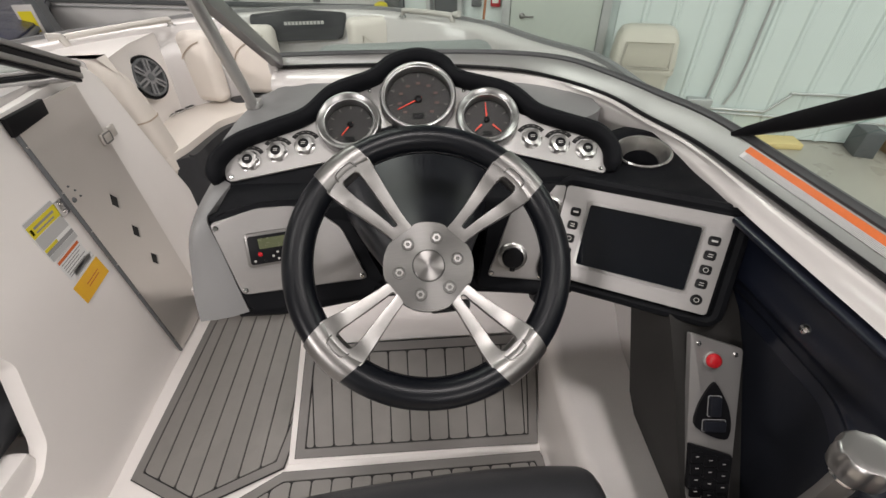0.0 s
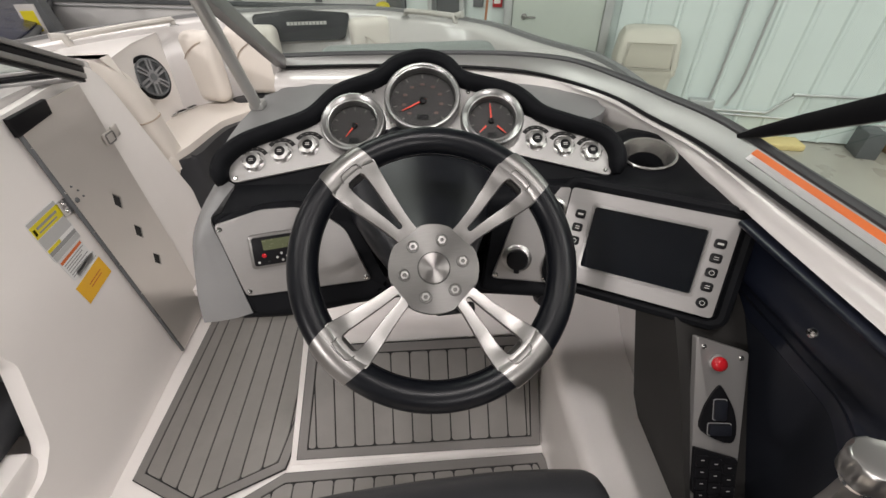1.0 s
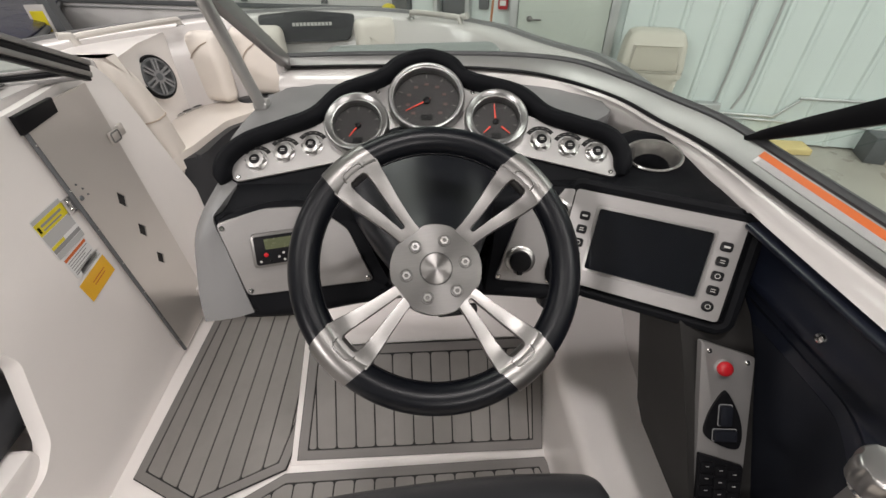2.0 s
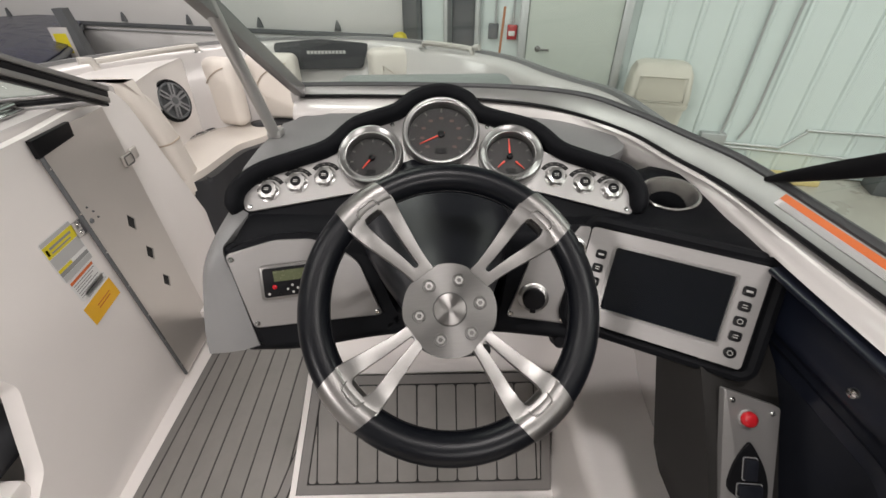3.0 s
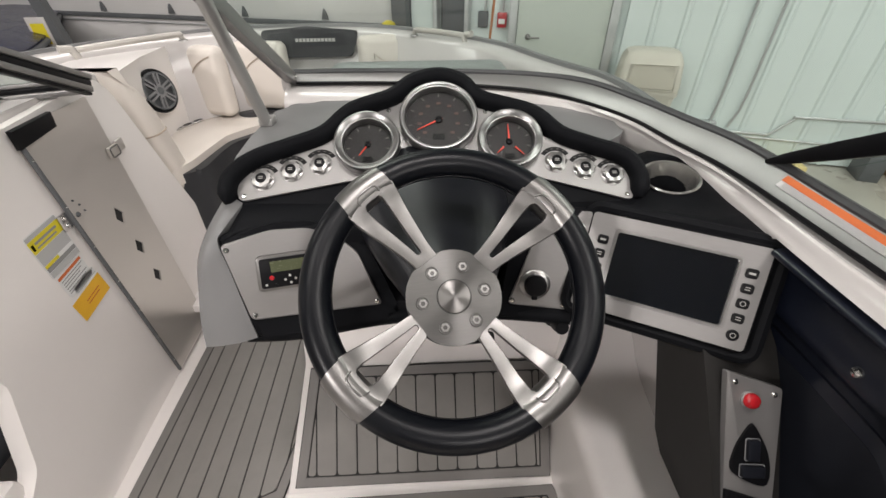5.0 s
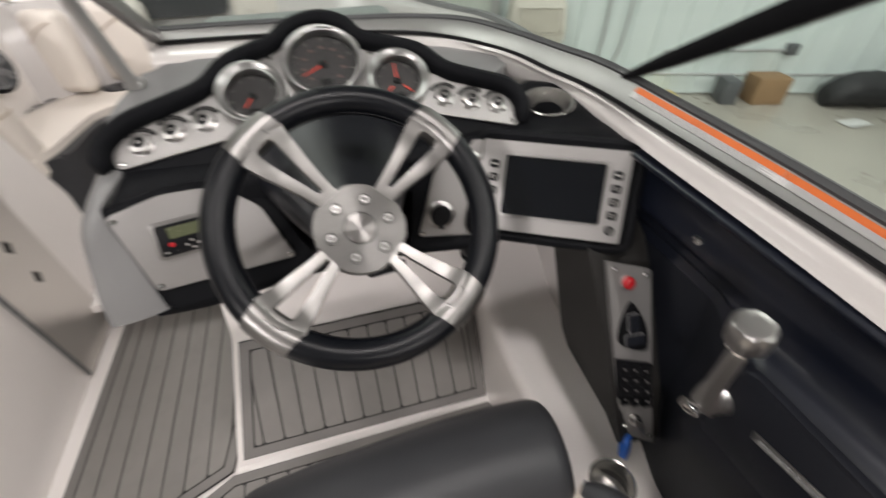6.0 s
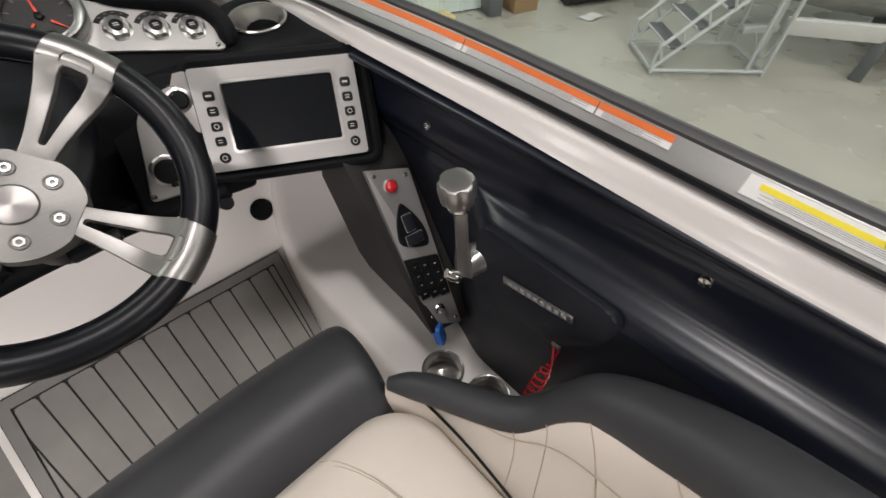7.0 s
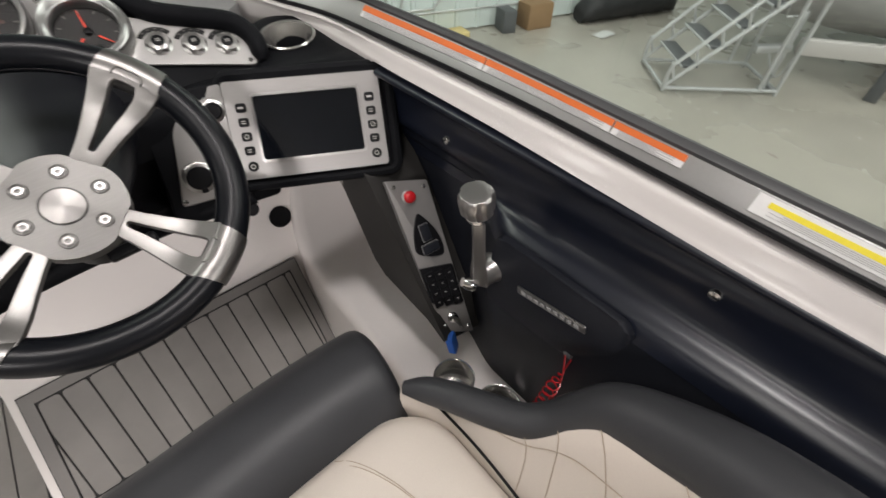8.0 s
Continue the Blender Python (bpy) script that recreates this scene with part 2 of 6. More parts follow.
def loft(rings, closed_ring=True, closed_path=False, caps=True, bm=None):
    bm = bm or bmesh.new()
    vs = [[bm.verts.new(p) for p in ring] for ring in rings]
    k, n = len(rings[0]), len(rings)
    for i in range(n if closed_path else n - 1):
        a, b = vs[i], vs[(i + 1) % n]
        for j in range(k if closed_ring else k - 1):
            bm.faces.new((a[j], a[(j + 1) % k], b[(j + 1) % k], b[j]))
    if caps and closed_ring and not closed_path:
        bm.faces.new(vs[0][::-1])
        bm.faces.new(vs[-1])
    return bm


def spline(pts, per=6, closed=False):
    """A smooth line through the given points (any dimension)."""
    p = [np.array(q, float) for q in pts]
    n = len(p)
    out = []
    for i in range(n if closed else n - 1):
        a, b, c, d = (p[(i + k) % n] if closed else p[min(max(i + k, 0), n - 1)] for k in (-1, 0, 1, 2))
        for s in range(per):
            t = s / per
            out.append(0.5 * (2 * b + (c - a) * t + (2 * a - 5 * b + 4 * c - d) * t * t + (3 * b - a - 3 * c + d) * t ** 3))
    if not closed:
        out.append(p[-1])
    return out


def tube(pts, r, seg=10, closed=False, bm=None, flat=1.0, up=(0, 0, 1)):
    """A round bar along a line; r: a radius, or one for each point; flat: its height over its width."""
    pts = [Vector(p[:3]) for p in pts]
    n = len(pts)
    rs = r if isinstance(r, (list, tuple)) else [r] * n
    rings = []
    for i, p in enumerate(pts):
        if closed:
            d = pts[(i + 1) % n] - pts[i - 1]
        else:
            d = pts[min(i + 1, n - 1)] - pts[max(i - 1, 0)]
        d.normalize()
        u = Vector(up)
        if abs(d.dot(u)) > 0.95:
            u = Vector((1, 0, 0)) if abs(d.x) < 0.9 else Vector((0, 1, 0))
        side = d.cross(u).normalized()
        top = side.cross(d).normalized()
        rings.append([p + side * (rs[i] * math.cos(a)) + top * (rs[i] * flat * math.sin(a)) for a in (2 * math.pi * j / seg for j in range(seg))])
    return loft(rings, True, closed, not closed, bm)


def lathe(profile, seg=32, bm=None, c=(0, 0, 0)):
    """A turned form round z; profile: (radius, z) from the bottom to the top."""
    bm = bm or bmesh.new()
    rings = [[(c[0] + r * math.cos(2 * math.pi * j / seg), c[1] + r * math.sin(2 * math.pi * j / seg), c[2] + z) for j in range(seg)] for r, z in profile]
    return loft(rings, True, False, True, bm)


def circle_pts(r, n=24, c=(0, 0), a0=0.0, a1=360.0, close=False):
    k = n if not close else n + 1
    return [(c[0] + r * math.cos(radians(a0 + (a1 - a0) * i / n)), c[1] + r * math.sin(radians(a0 + (a1 - a0) * i / n))) for i in range(k)]


def round_rect(w, h, r, c=(0, 0), n=4):
    out = []
    for cx, cy, a in ((w / 2 - r, h / 2 - r, 0), (-w / 2 + r, h / 2 - r, 90), (-w / 2 + r, -h / 2 + r, 180), (w / 2 - r, -h / 2 + r, 270)):
        out += [(c[0] + cx + r * math.cos(radians(a + 90 * i / n)), c[1] + cy + r * math.sin(radians(a + 90 * i / n))) for i in range(n + 1)]
    return out


def soften(poly, r, n=4):
    """An outline with its corners rounded."""
    out = []
    k = len(poly)
    for i in range(k):
        p, a, b = Vector(poly[i]), Vector(poly[i - 1]), Vector(poly[(i + 1) % k])
        da, db = (a - p), (b - p)
        d = min(r, da.length * 0.45, db.length * 0.45)
        s, e = p + da.normalized() * d, p + db.normalized() * d
        for j in range(n + 1):
            t = j / n
            q = s * (1 - t) ** 2 + p * 2 * t * (1 - t) + e * t * t
            out.append((q.x, q.y))
    return out


def ring_plate(outer, inner, z0, z1, bm=None):
    """A plate with a hole; both outlines have the same count of points."""
    bm = bm or bmesh.new()
    k = len(outer)
    v = [[bm.verts.new((x, y, z)) for x, y in o] for o, z in ((outer, z0), (outer, z1), (inner, z1), (inner, z0))]
    for a in range(4):
        for i in range(k):
            bm.faces.new((v[a][i], v[a][(i + 1) % k], v[(a + 1) % 4][(i + 1) % k], v[(a + 1) % 4][i]))
    return bm


def clip_poly(poly, nx, ny, d):
    """The part of a convex outline with nx*x + ny*y <= d."""
    out = []
    k = len(poly)
    for i in range(k):
        p, q = poly[i], poly[(i + 1) % k]
        a, b = nx * p[0] + ny * p[1] - d, nx * q[0] + ny * q[1] - d
        if a <= 0:
            out.append(p)
        if a * b < 0:
            t = a / (a - b)
            out.append((p[0] + (q[0] - p[0]) * t, p[1] + (q[1] - p[1]) * t))
    return out


def inset_poly(poly, w):
    """A convex counter-clockwise outline, drawn in by w."""
    out = list(poly)
    k = len(poly)
    for i in range(k):
        p, q = poly[i], poly[(i + 1) % k]
        dx, dy = q[0] - p[0], q[1] - p[1]
        l = math.hypot(dx, dy)
        nx, ny = dy / l, -dx / l
        out = clip_poly(out, nx, ny, nx * p[0] + ny * p[1] - w)
    return out


def bore(ob, m, r, depth):
    """Drills a round hole into a part: m is the hole's mouth (world), its z pointing out."""
    bm = bmesh.new()
    bmesh.ops.create_cone(bm, cap_ends=True, segments=40, radius1=r, radius2=r, depth=depth * 2)
    me = bpy.data.meshes.new("bore")
    bm.to_mesh(me)
    bm.free()
    cutter = new("bore", me)
    cutter.matrix_world = m
    mod = ob.modifiers.new("bore", "BOOLEAN")
    mod.operation, mod.object, mod.solver = "DIFFERENCE", cutter, "EXACT"
    bpy.context.view_layer.update()
    done = bpy.data.meshes.new_from_object(ob.evaluated_get(bpy.context.evaluated_depsgraph_get()))
    ob.modifiers.remove(mod)
    ob.data = done
    bpy.data.objects.remove(cutter)


def holed_slab(outer, holes, z0, z1, r=0.008):
    """A slab with a rounded upper edge and round holes (x, y, radius) right through it."""
    k = len(outer)

    def inset(w):
        res = []
        for i in range(k):
            a, b = outer[i - 1], outer[(i + 1) % k]
            d = Vector((b[0] - a[0], b[1] - a[1])).normalized()
            res.append((outer[i][0] - d.y * w, outer[i][1] + d.x * w))
        return res
    bm = bmesh.new()
    rings = [[bm.verts.new((x, y, z)) for x, y in inset(w)] for w, z in ((0, z0), (0, z1 - r), (r * 0.3, z1 - r * 0.3), (r, z1))]
    for a, b in zip(rings, rings[1:]):
        for i in range(k):
            bm.faces.new((a[i], a[(i + 1) % k], b[(i + 1) % k], b[i]))
    top = [bm.edges.get((rings[-1][i], rings[-1][(i + 1) % k])) for i in range(k)]
    for x, y, hr in holes:
        hi = [bm.verts.new((px, py, z1)) for px, py in circle_pts(hr, 36, (x, y))]
        lo = [bm.verts.new((px, py, z0)) for px, py in circle_pts(hr, 36, (x, y))]
        for i in range(36):
            bm.faces.new((hi[i], hi[(i + 1) % 36], lo[(i + 1) % 36], lo[i]))
            top.append(bm.edges.get((hi[i], hi[(i + 1) % 36])))
    bmesh.ops.triangle_fill(bm, edges=top, use_beauty=True)
    return bm


def divide(poly, step):
    """An outline with points added along its long sides."""
    out = []
    for i, p in enumerate(poly):
        q = poly[(i + 1) % len(poly)]
        n = max(1, int(math.hypot(q[0] - p[0], q[1] - p[1]) / step))
        out += [(p[0] + (q[0] - p[0]) * j / n, p[1] + (q[1] - p[1]) * j / n) for j in range(n)]
    return out


def local(bm, m):
    bmesh.ops.transform(bm, matrix=m, verts=bm.verts)
    return bm


def bar_between(a, b, w, h, upv=(1, 0, 0), bevel=0.003):
    """A straight bar of w by h from a to b."""
    a, b = Vector(a), Vector(b)
    d = (b - a)
    l = d.length
    d.normalize()
    u = Vector(upv)
    s = d.cross(u).normalized()
    u = s.cross(d).normalized()
    m = Matrix(((s.x, u.x, d.x, a.x), (s.y, u.y, d.y, a.y), (s.z, u.z, d.z, a.z), (0, 0, 0, 1)))
    return box(w, h, l, (0, 0, l / 2), bevel, m=m)


def screw(parent, x, y, z, r=0.004, mat=None):
    return part("screw", lathe([(r, 0), (r, r * 0.3), (r * 0.7, r * 0.6), (r * 0.3, r * 0.62), (r * 0.25, r * 0.3)], 10, c=(x, y, z)), mat or CHROME, parent)


# ---- the hall ----
def hall_box(name, s0, s1, y0, y1, z0, z1, mat, kind="structure", label="", category="", bevel=0.0):
    bm = box(s1 - s0, y1 - y0, z1 - z0, (0, 0, (z1 - z0) / 2), bevel)
    return solid(name, bm, mat, label, category, "", kind, HALL @ pose((s0 + s1) / 2, (y0 + y1) / 2, z0))


hall_box("ground", -14, 14, -18, 0.6, GROUND - 0.3, GROUND, CONCRETE, label="grey sealed concrete hall floor with stains")
hall_box("ceiling", -14, 14, -18, 0.6, CEIL, CEIL + 0.2, CEILM, label="grey hall ceiling")
hall_box("wall_west", -14.2, -14, -18, 0.6, GROUND, CEIL, WALLW, label="white painted steel hall wall")
hall_box("wall_east", 14, 14.2, -18, 0.6, GROUND, CEIL, WALLW, label="white painted steel hall wall")
hall_box("wall_south", -14, 14, -18.2, -18, GROUND, CEIL, WALLW, label="white painted steel hall wall")

# Fixtures for the unseen lamps, the two added aft fills among them.
for lx, ly, lw, lsx, lsy in LAMP_SPOTS:
    lamp = thing("unseen_strip_light", HALL @ pose(lx, ly, CEIL), "unseen white ceiling strip light with bright diffuser", "ceiling light", "hall strip lights")
    part("housing", box(lsx + 0.1, lsy + 0.06, 0.08, (0, 0, -0.04), 0.01), CEILM, lamp)
    part("diffuser", box(lsx + 0.04, lsy, 0.02, (0, 0, -0.092), 0.006), STRIP, lamp, "glowing diffuser")


def ribbed_wall():
    """Standing-seam steel sheet: flat pans with raised ribs."""
    wall = thing("wall_north", HALL @ pose(0, 0, GROUND), "white ribbed steel wall panels of the hall", kind="structure")
    part("backing", box(11.0, 0.15, CEIL - GROUND, (7.75, 0.135, (CEIL - GROUND) / 2)), WALLW, wall)
    part("backing", box(13.8, 0.15, 1.3, (-7.15, 0.135, CEIL - GROUND - 0.65)), WALLW, wall)
    part("backing", box(2.0, 0.15, 2.4, (1.25, 0.135, CEIL - GROUND - 1.2)), WALLW, wall)
    part("backing", box(0.56, 0.15, CEIL - GROUND, (0.9, 0.140, (CEIL - GROUND) / 2)), WALLW, wall)
    part("backing", box(0.35, 0.15, CEIL - GROUND, (0.125, 0.145, (CEIL - GROUND) / 2)), WALLW, wall)
    prof = [(0, 0.06), (0, 0.0), (0.235, 0.0), (0.25, -0.022), (0.275, -0.022), (0.29, 0.0), (0.303, 0.0), (0.303, 0.06)]
    me = None
    for i in range(20):
        x0 = 2.36 + i * 0.305
        if me is None:
            p = part("panel", loft([[(x, y, z) for x, y in prof] for z in (0.02, CEIL - GROUND)]), WALLW, wall, smooth=20)
            p.location = (x0, 0, 0)
            me = p.data
        else:
            p = new("panel", me)
            p.parent, p.location = wall, (x0, 0, 0)


ribbed_wall()


def garage_door():
    """Sectional door: wide steel sections with a dark stiffening rail and hinge brackets."""
    g = thing("garage_door", HALL @ pose(0, 0, GROUND), "light grey sectional garage door with dark rail", "garage door", kind="structure")
    for k in range(6):
        part("section", box(13.6, 0.05, 0.598, (-7.1, 0.09, 0.3 + 0.60 * k), 0.006), GDOOR, g)
    part("rail", box(13.4, 0.03, 0.055, (-7.05, 0.05, 1.235), 0.004), DARKG, g)
    part("rail", box(13.4, 0.02, 0.02, (-7.05, 0.055, 1.16), 0.003), PIPE, g)
    for k in range(11):
        x = -1.18 - 1.145 * k
        b = prism([(-0.045, 0), (0.045, 0), (0.028, 0.07), (0.0, 0.12), (-0.02, 0.07)], 0, 0.03, 0.004)
        bmesh.ops.transform(b, matrix=pose(x, 0.06, 1.28, 90), verts=b.verts)
        part("bracket", b, DARKG, g)
    return g


garage_door()
hall_box("door_track_post", -0.24, -0.06, -0.10, 0.05, GROUND, 3.6, DARKG, label="dark grey steel garage door track post", category="post", bevel=0.01)
passage = thing("doorway_1", HALL @ pose(0.46, 0, GROUND), "dark open doorway with grey steel frame", kind="structure")
# A dark sheet across the opening stands in for the unlit space behind.
part("doorway_shade", box(0.30, 0.04, 2.3, (0, 0.12, 1.15)), DARKG, passage)
part("jamb", box(0.05, 0.16, 2.4, (-0.185, 0.0, 1.2), 0.006), PIPE, passage)
part("jamb", box(0.05, 0.16, 2.4, (0.185, 0.0, 1.2), 0.006), PIPE, passage)

door = thing("door_1", HALL @ pose(1.70, -0.02, GROUND), "closed grey-green steel door with lever handle", kind="structure")
part("leaf", box(0.96, 0.05, 2.06, (0, 0.0, 1.045), 0.004), DOORG, door)
part("jamb", box(0.09, 0.12, 2.16, (-0.53, 0.0, 1.08), 0.006), PIPE, door)
part("jamb", box(0.09, 0.12, 2.16, (0.53, 0.0, 1.08), 0.006), PIPE, door)
part("head", box(1.15, 0.12, 0.08, (0, 0.0, 2.12), 0.006), PIPE, door)
hnd = part("handle", lathe([(0.032, 0), (0.032, 0.01), (0.012, 0.014), (0.012, 0.05)], 16), STEEL, door, "steel lever handle")
hnd.matrix_basis = pose(-0.35, -0.026, 1.2, 90)
lev = tube([(0, 0, 0.045), (0.03, 0.002, 0.055), (0.13, 0.0, 0.055)], 0.010)
part("lever", lev, STEEL, hnd)

bol = thing("bollard", HALL @ pose(-0.20, -0.32, GROUND), "yellow steel guard post beside the garage door", "bollard")
part("post", lathe([(0.085, 0), (0.085, 1.28), (0.07, 1.33), (0.03, 1.35)], 20), YEL, bol)

sw = thing("switch_box", HALL @ pose(0.82, 0.03, 0.50), "grey electrical switch box with conduit on wall", "switch box")
part("box", box(0.11, 0.07, 0.16, (0, 0, 0), 0.01), DARKG, sw)
part("conduit", tube([(0.02, 0.0, 0.08), (0.02, 0.0, 1.6)], 0.012), PIPE, sw)
al = thing("alarm_pull_station", HALL @ pose(1.04, 0.02, 0.50), "red fire alarm pull station on wall", "fire alarm")
part("box", box(0.11, 0.07, 0.15, (0, 0, 0), 0.012), RED, al)
part("lever", box(0.07, 0.02, 0.05, (0, -0.04, -0.01), 0.005), WHITE, al)
part("conduit", tube([(0, 0.02, 0.07), (0, 0.02, 1.6)], 0.012), PIPE, al)
br = thing("broom", HALL @ pose(0.86, -0.12, GROUND, 3, 2, 0), "wooden broom handle leaning on wall", "broom")
part("handle", tube([(0, 0, 0.1), (0.05, 0.05, 1.62)], 0.014), WOODH, br)
part("head", box(0.3, 0.06, 0.1, (0, 0, 0.06), 0.02), WOODH, br)


def trash_bin():
    b = thing("trash_bin", HALL @ pose(2.63, -0.42, GROUND) @ Matrix.Diagonal((1.06, 1.0, 1.09, 1)), "beige plastic swing-top trash bin by the wall", "trash bin")
    rings = []
    for z, w in ((0, 0.40), (0.02, 0.42), (0.72, 0.52), (0.74, 0.56), (0.78, 0.56)):
        rings.append([(x, y, z) for x, y in round_rect(w, w * 0.8, 0.06)])
    part("body", loft(rings), CANM, b)
    rings = []
    for z, w, d in ((0.78, 0.54, 0.43), (0.82, 0.56, 0.45), (1.02, 0.52, 0.38), (1.09, 0.46, 0.28), (1.11, 0.36, 0.2)):
        rings.append([(x, y, z) for x, y in round_rect(w, d, 0.05)])
    part("lid", loft(rings), CANM, b)
    fl = prism(soften([(-0.2, -0.10), (0.2, -0.10), (0.18, 0.10), (-0.18, 0.10)], 0.03), 0, 0.012, 0.004)
    bmesh.ops.transform(fl, matrix=pose(0, -0.218, 0.91, 78), verts=fl.verts)
    part("flap", fl, material("beige flap plastic", (0.50, 0.47, 0.40), 0.5, var=0.04), b, "swing flap")
    part("flap_frame", tube([(x, -0.232, z) for x, z in ((-0.215, 0.80), (0.215, 0.80), (0.20, 1.015), (-0.20, 1.015))], 0.008, 6, True), CANM, b)


trash_bin()


def conduit_run():
    c = thing("wall_conduit", HALL @ pose(3.4, -0.04, -0.5), "grey conduit pipes and junction box on wall", "conduit")
    part("junction_box", box(0.26, 0.12, 0.16, (0.02, 0, 0.0), 0.012), PIPE, c)
    part("pipe", tube([(0.09, 0, 0.08), (0.11, 0, 0.35), (0.115, 0, 3.2)], 0.014), PIPE, c)
    part("pipe", tube([(0.28, 0, 0.02), (0.335, 0, 0.2), (0.35, 0, 0.4), (0.37, 0, 3.2)], 0.014), PIPE, c)
    part("pipe", tube(spline([(0.12, 0, -0.03), (0.62, 0, -0.03), (0.72, 0, -0.02), (0.9, 0, 0.16), (1.0, 0, 0.18), (2.3, 0, 0.19)], 4), 0.016), PIPE, c)
    part("pipe", tube([(0.12, 0, -0.07), (1.6, 0, -0.09), (4.6, 0, -0.1)], 0.014), PIPE, c)
    part("outlet", box(0.14, 0.08, 0.12, (2.35, 0, 0.2), 0.01), DARKG, c)


conduit_run()

pad = thing("foam_pad", HALL @ pose(4.22, -0.17, GROUND, 0, 0, 4), "pale yellow foam pad lying on floor", "foam pad")
part("pad", box(0.62, 0.25, 0.07, (0, 0, 0.035), 0.015), material("yellow foam", (0.72, 0.58, 0.27), 0.8), pad)
for i, (sx, w, h, mat, lab) in enumerate(((5.10, 0.18, 0.26, DARKG, "dark grey carton standing at wall"), (5.55, 0.38, 0.30, CARD, "brown cardboard carton standing at wall"))):
    cb = thing("carton", HALL @ pose(sx, -0.19, GROUND, 0, 0, 8 * i - 6), lab, "carton", "cartons at the wall")
    part("body", box(w, 0.3, h, (0, 0, h / 2), 0.008), mat, cb)
    part("flap", box(w * 0.96, 0.13, 0.006, (0, -0.07, h + 0.004)), mat, cb)

rng = random.Random(5)


def tarp_bundle():
    t = thing("tarp_bundle", HALL @ pose(7.05, -0.32, GROUND), "long black tarpaulin bundle lying by wall", "tarp")
    rings = []
    for i in range(25):
        x = -0.85 + 1.7 * i / 24
        r = 0.19 * (1 - abs(x / 0.9) ** 6 * 0.6)
        rings.append([(x, r * 1.1 * math.cos(a) + rng.uniform(-.02, .02), max(0, r + r * math.sin(a) + rng.uniform(-.02, .02))) for a in (2 * math.pi * j / 16 for j in range(16))])
    part("bundle", loft(rings), TARP, t, smooth=60)


tarp_bundle()
pp = thing("paper_scrap", HALL @ pose(6.25, -0.85, GROUND, 0, 0, 20), "white crumpled paper on hall floor", "paper")
part("sheet", loft([[(x, y, 0.012 + 0.012 * math.sin(9 * x + 40 * y)) for x in (-0.16, -0.06, 0.05, 0.15)] for y in (-0.1, -0.03, 0.04, 0.1)], False), LABELW, pp)


def platform_ladder():
    """Rolling warehouse stair: two stringers, treads, rails and a base frame."""
    base = Vector((4.69, 1.485, GROUND))
    ax = Vector((0.712, -0.703, 0)).normalized()       # across the front edge
    ay = Vector((0.703, 0.712, 0)).normalized()
    m = Matrix((( ax.x, ay.x, 0, base.x), (ax.y, ay.y, 0, base.y), (0, 0, 1, base.z), (0, 0, 0, 1)))
    l = thing("platform_ladder", m, "grey steel rolling platform ladder on hall floor", "ladder")
    W_, run, up = 0.73, 1.18, 1.22
    r = 0.020

    def bar(name, pts, rad=r):
        part(name, tube(pts, rad, 8), LADDER, l)
    # climbs along +x from the foot at x = 0; the two sides lie at y = 0 and y = W_
    for y in (0, W_):
        bar("base_rail", [(0, y, 0.05), (run, y, 0.05)])
        bar("stringer", [(0.0, y, 0.07), (run, y, up)])
        bar("handrail", spline([(0.0, y, 0.02), (-0.005, y, 0.17), (0.015, y, 0.28), (0.10, y, 0.37), (run - 0.05, y, up + 0.24), (run + 0.4, y, up + 0.72)], 4))
        for k in range(7):
            f = 0.06 + 0.145 * k
            bar("baluster", [(f * run, y, 0.07 + f * (up - 0.07)), (f * run - 0.07, y, 0.07 + f * (up - 0.07) + 0.17)], 0.015)
        bar("rear_post", [(run * 0.84, y, 0.05), (run * 0.84, y, up + 0.3)])
        bar("rear_post", [(run, y, 0.0), (run * 0.99, y, up)])
    bar("cross_bar", [(0, 0, 0.05), (0, W_, 0.05)])
    bar("cross_bar", [(run, 0, 0.05), (run, W_, 0.05)])
    for k in range(5):
        f = (k + 1) / 6
        part("tread", box(0.16, W_ - 0.04, 0.025, (f * run, W_ / 2, 0.07 + f * (up - 0.07)), 0.004), DARKG, l, "dark grating tread")
        bar("tread_edge", [(f * run - 0.08, 0.02, 0.07 + f * (up - 0.07)), (f * run - 0.08, W_ - 0.02, 0.07 + f * (up - 0.07))], 0.012)


platform_ladder()


def other_boat(m, hull_mat, label):
    """A moored neighbour on its trailer: hull shell, rub rail, deck and keel blocks."""
    b = thing("neighbour_boat", m, label, "boat", "neighbour boats")
    rings = []
    for i in range(15):
        f = i / 14
        x = -3.0 + 6.0 * f
        w = 1.15 * (1 - max(0, f - 0.45) ** 2 * 2.6)
        keel = 0.28 + max(0, f - 0.6) ** 2 * 2.2
        rings.append([(x, -w, 1.25), (x, -w * 0.97, 0.95), (x, -w * 0.75, keel + 0.28), (x, 0, keel), (x, w * 0.75, keel + 0.28), (x, w * 0.97, 0.95), (x, w, 1.25), (x, w * 0.8, 1.32), (x, -w * 0.8, 1.32)])
    part("hull", loft(rings), hull_mat, b)
    part("rub_rail", tube([(r[0][0], r[0][1], 1.2) for r in rings], 0.03), DARKG, b)
    part("rub_rail", tube([(r[6][0], r[6][1], 1.2) for r in rings], 0.03), DARKG, b)
    for x in (-2.0, 0.6):
        part("bunk", box(0.2, 1.2, 0.34, (x, 0, 0.17), 0.01), DARKG, b)
    return b


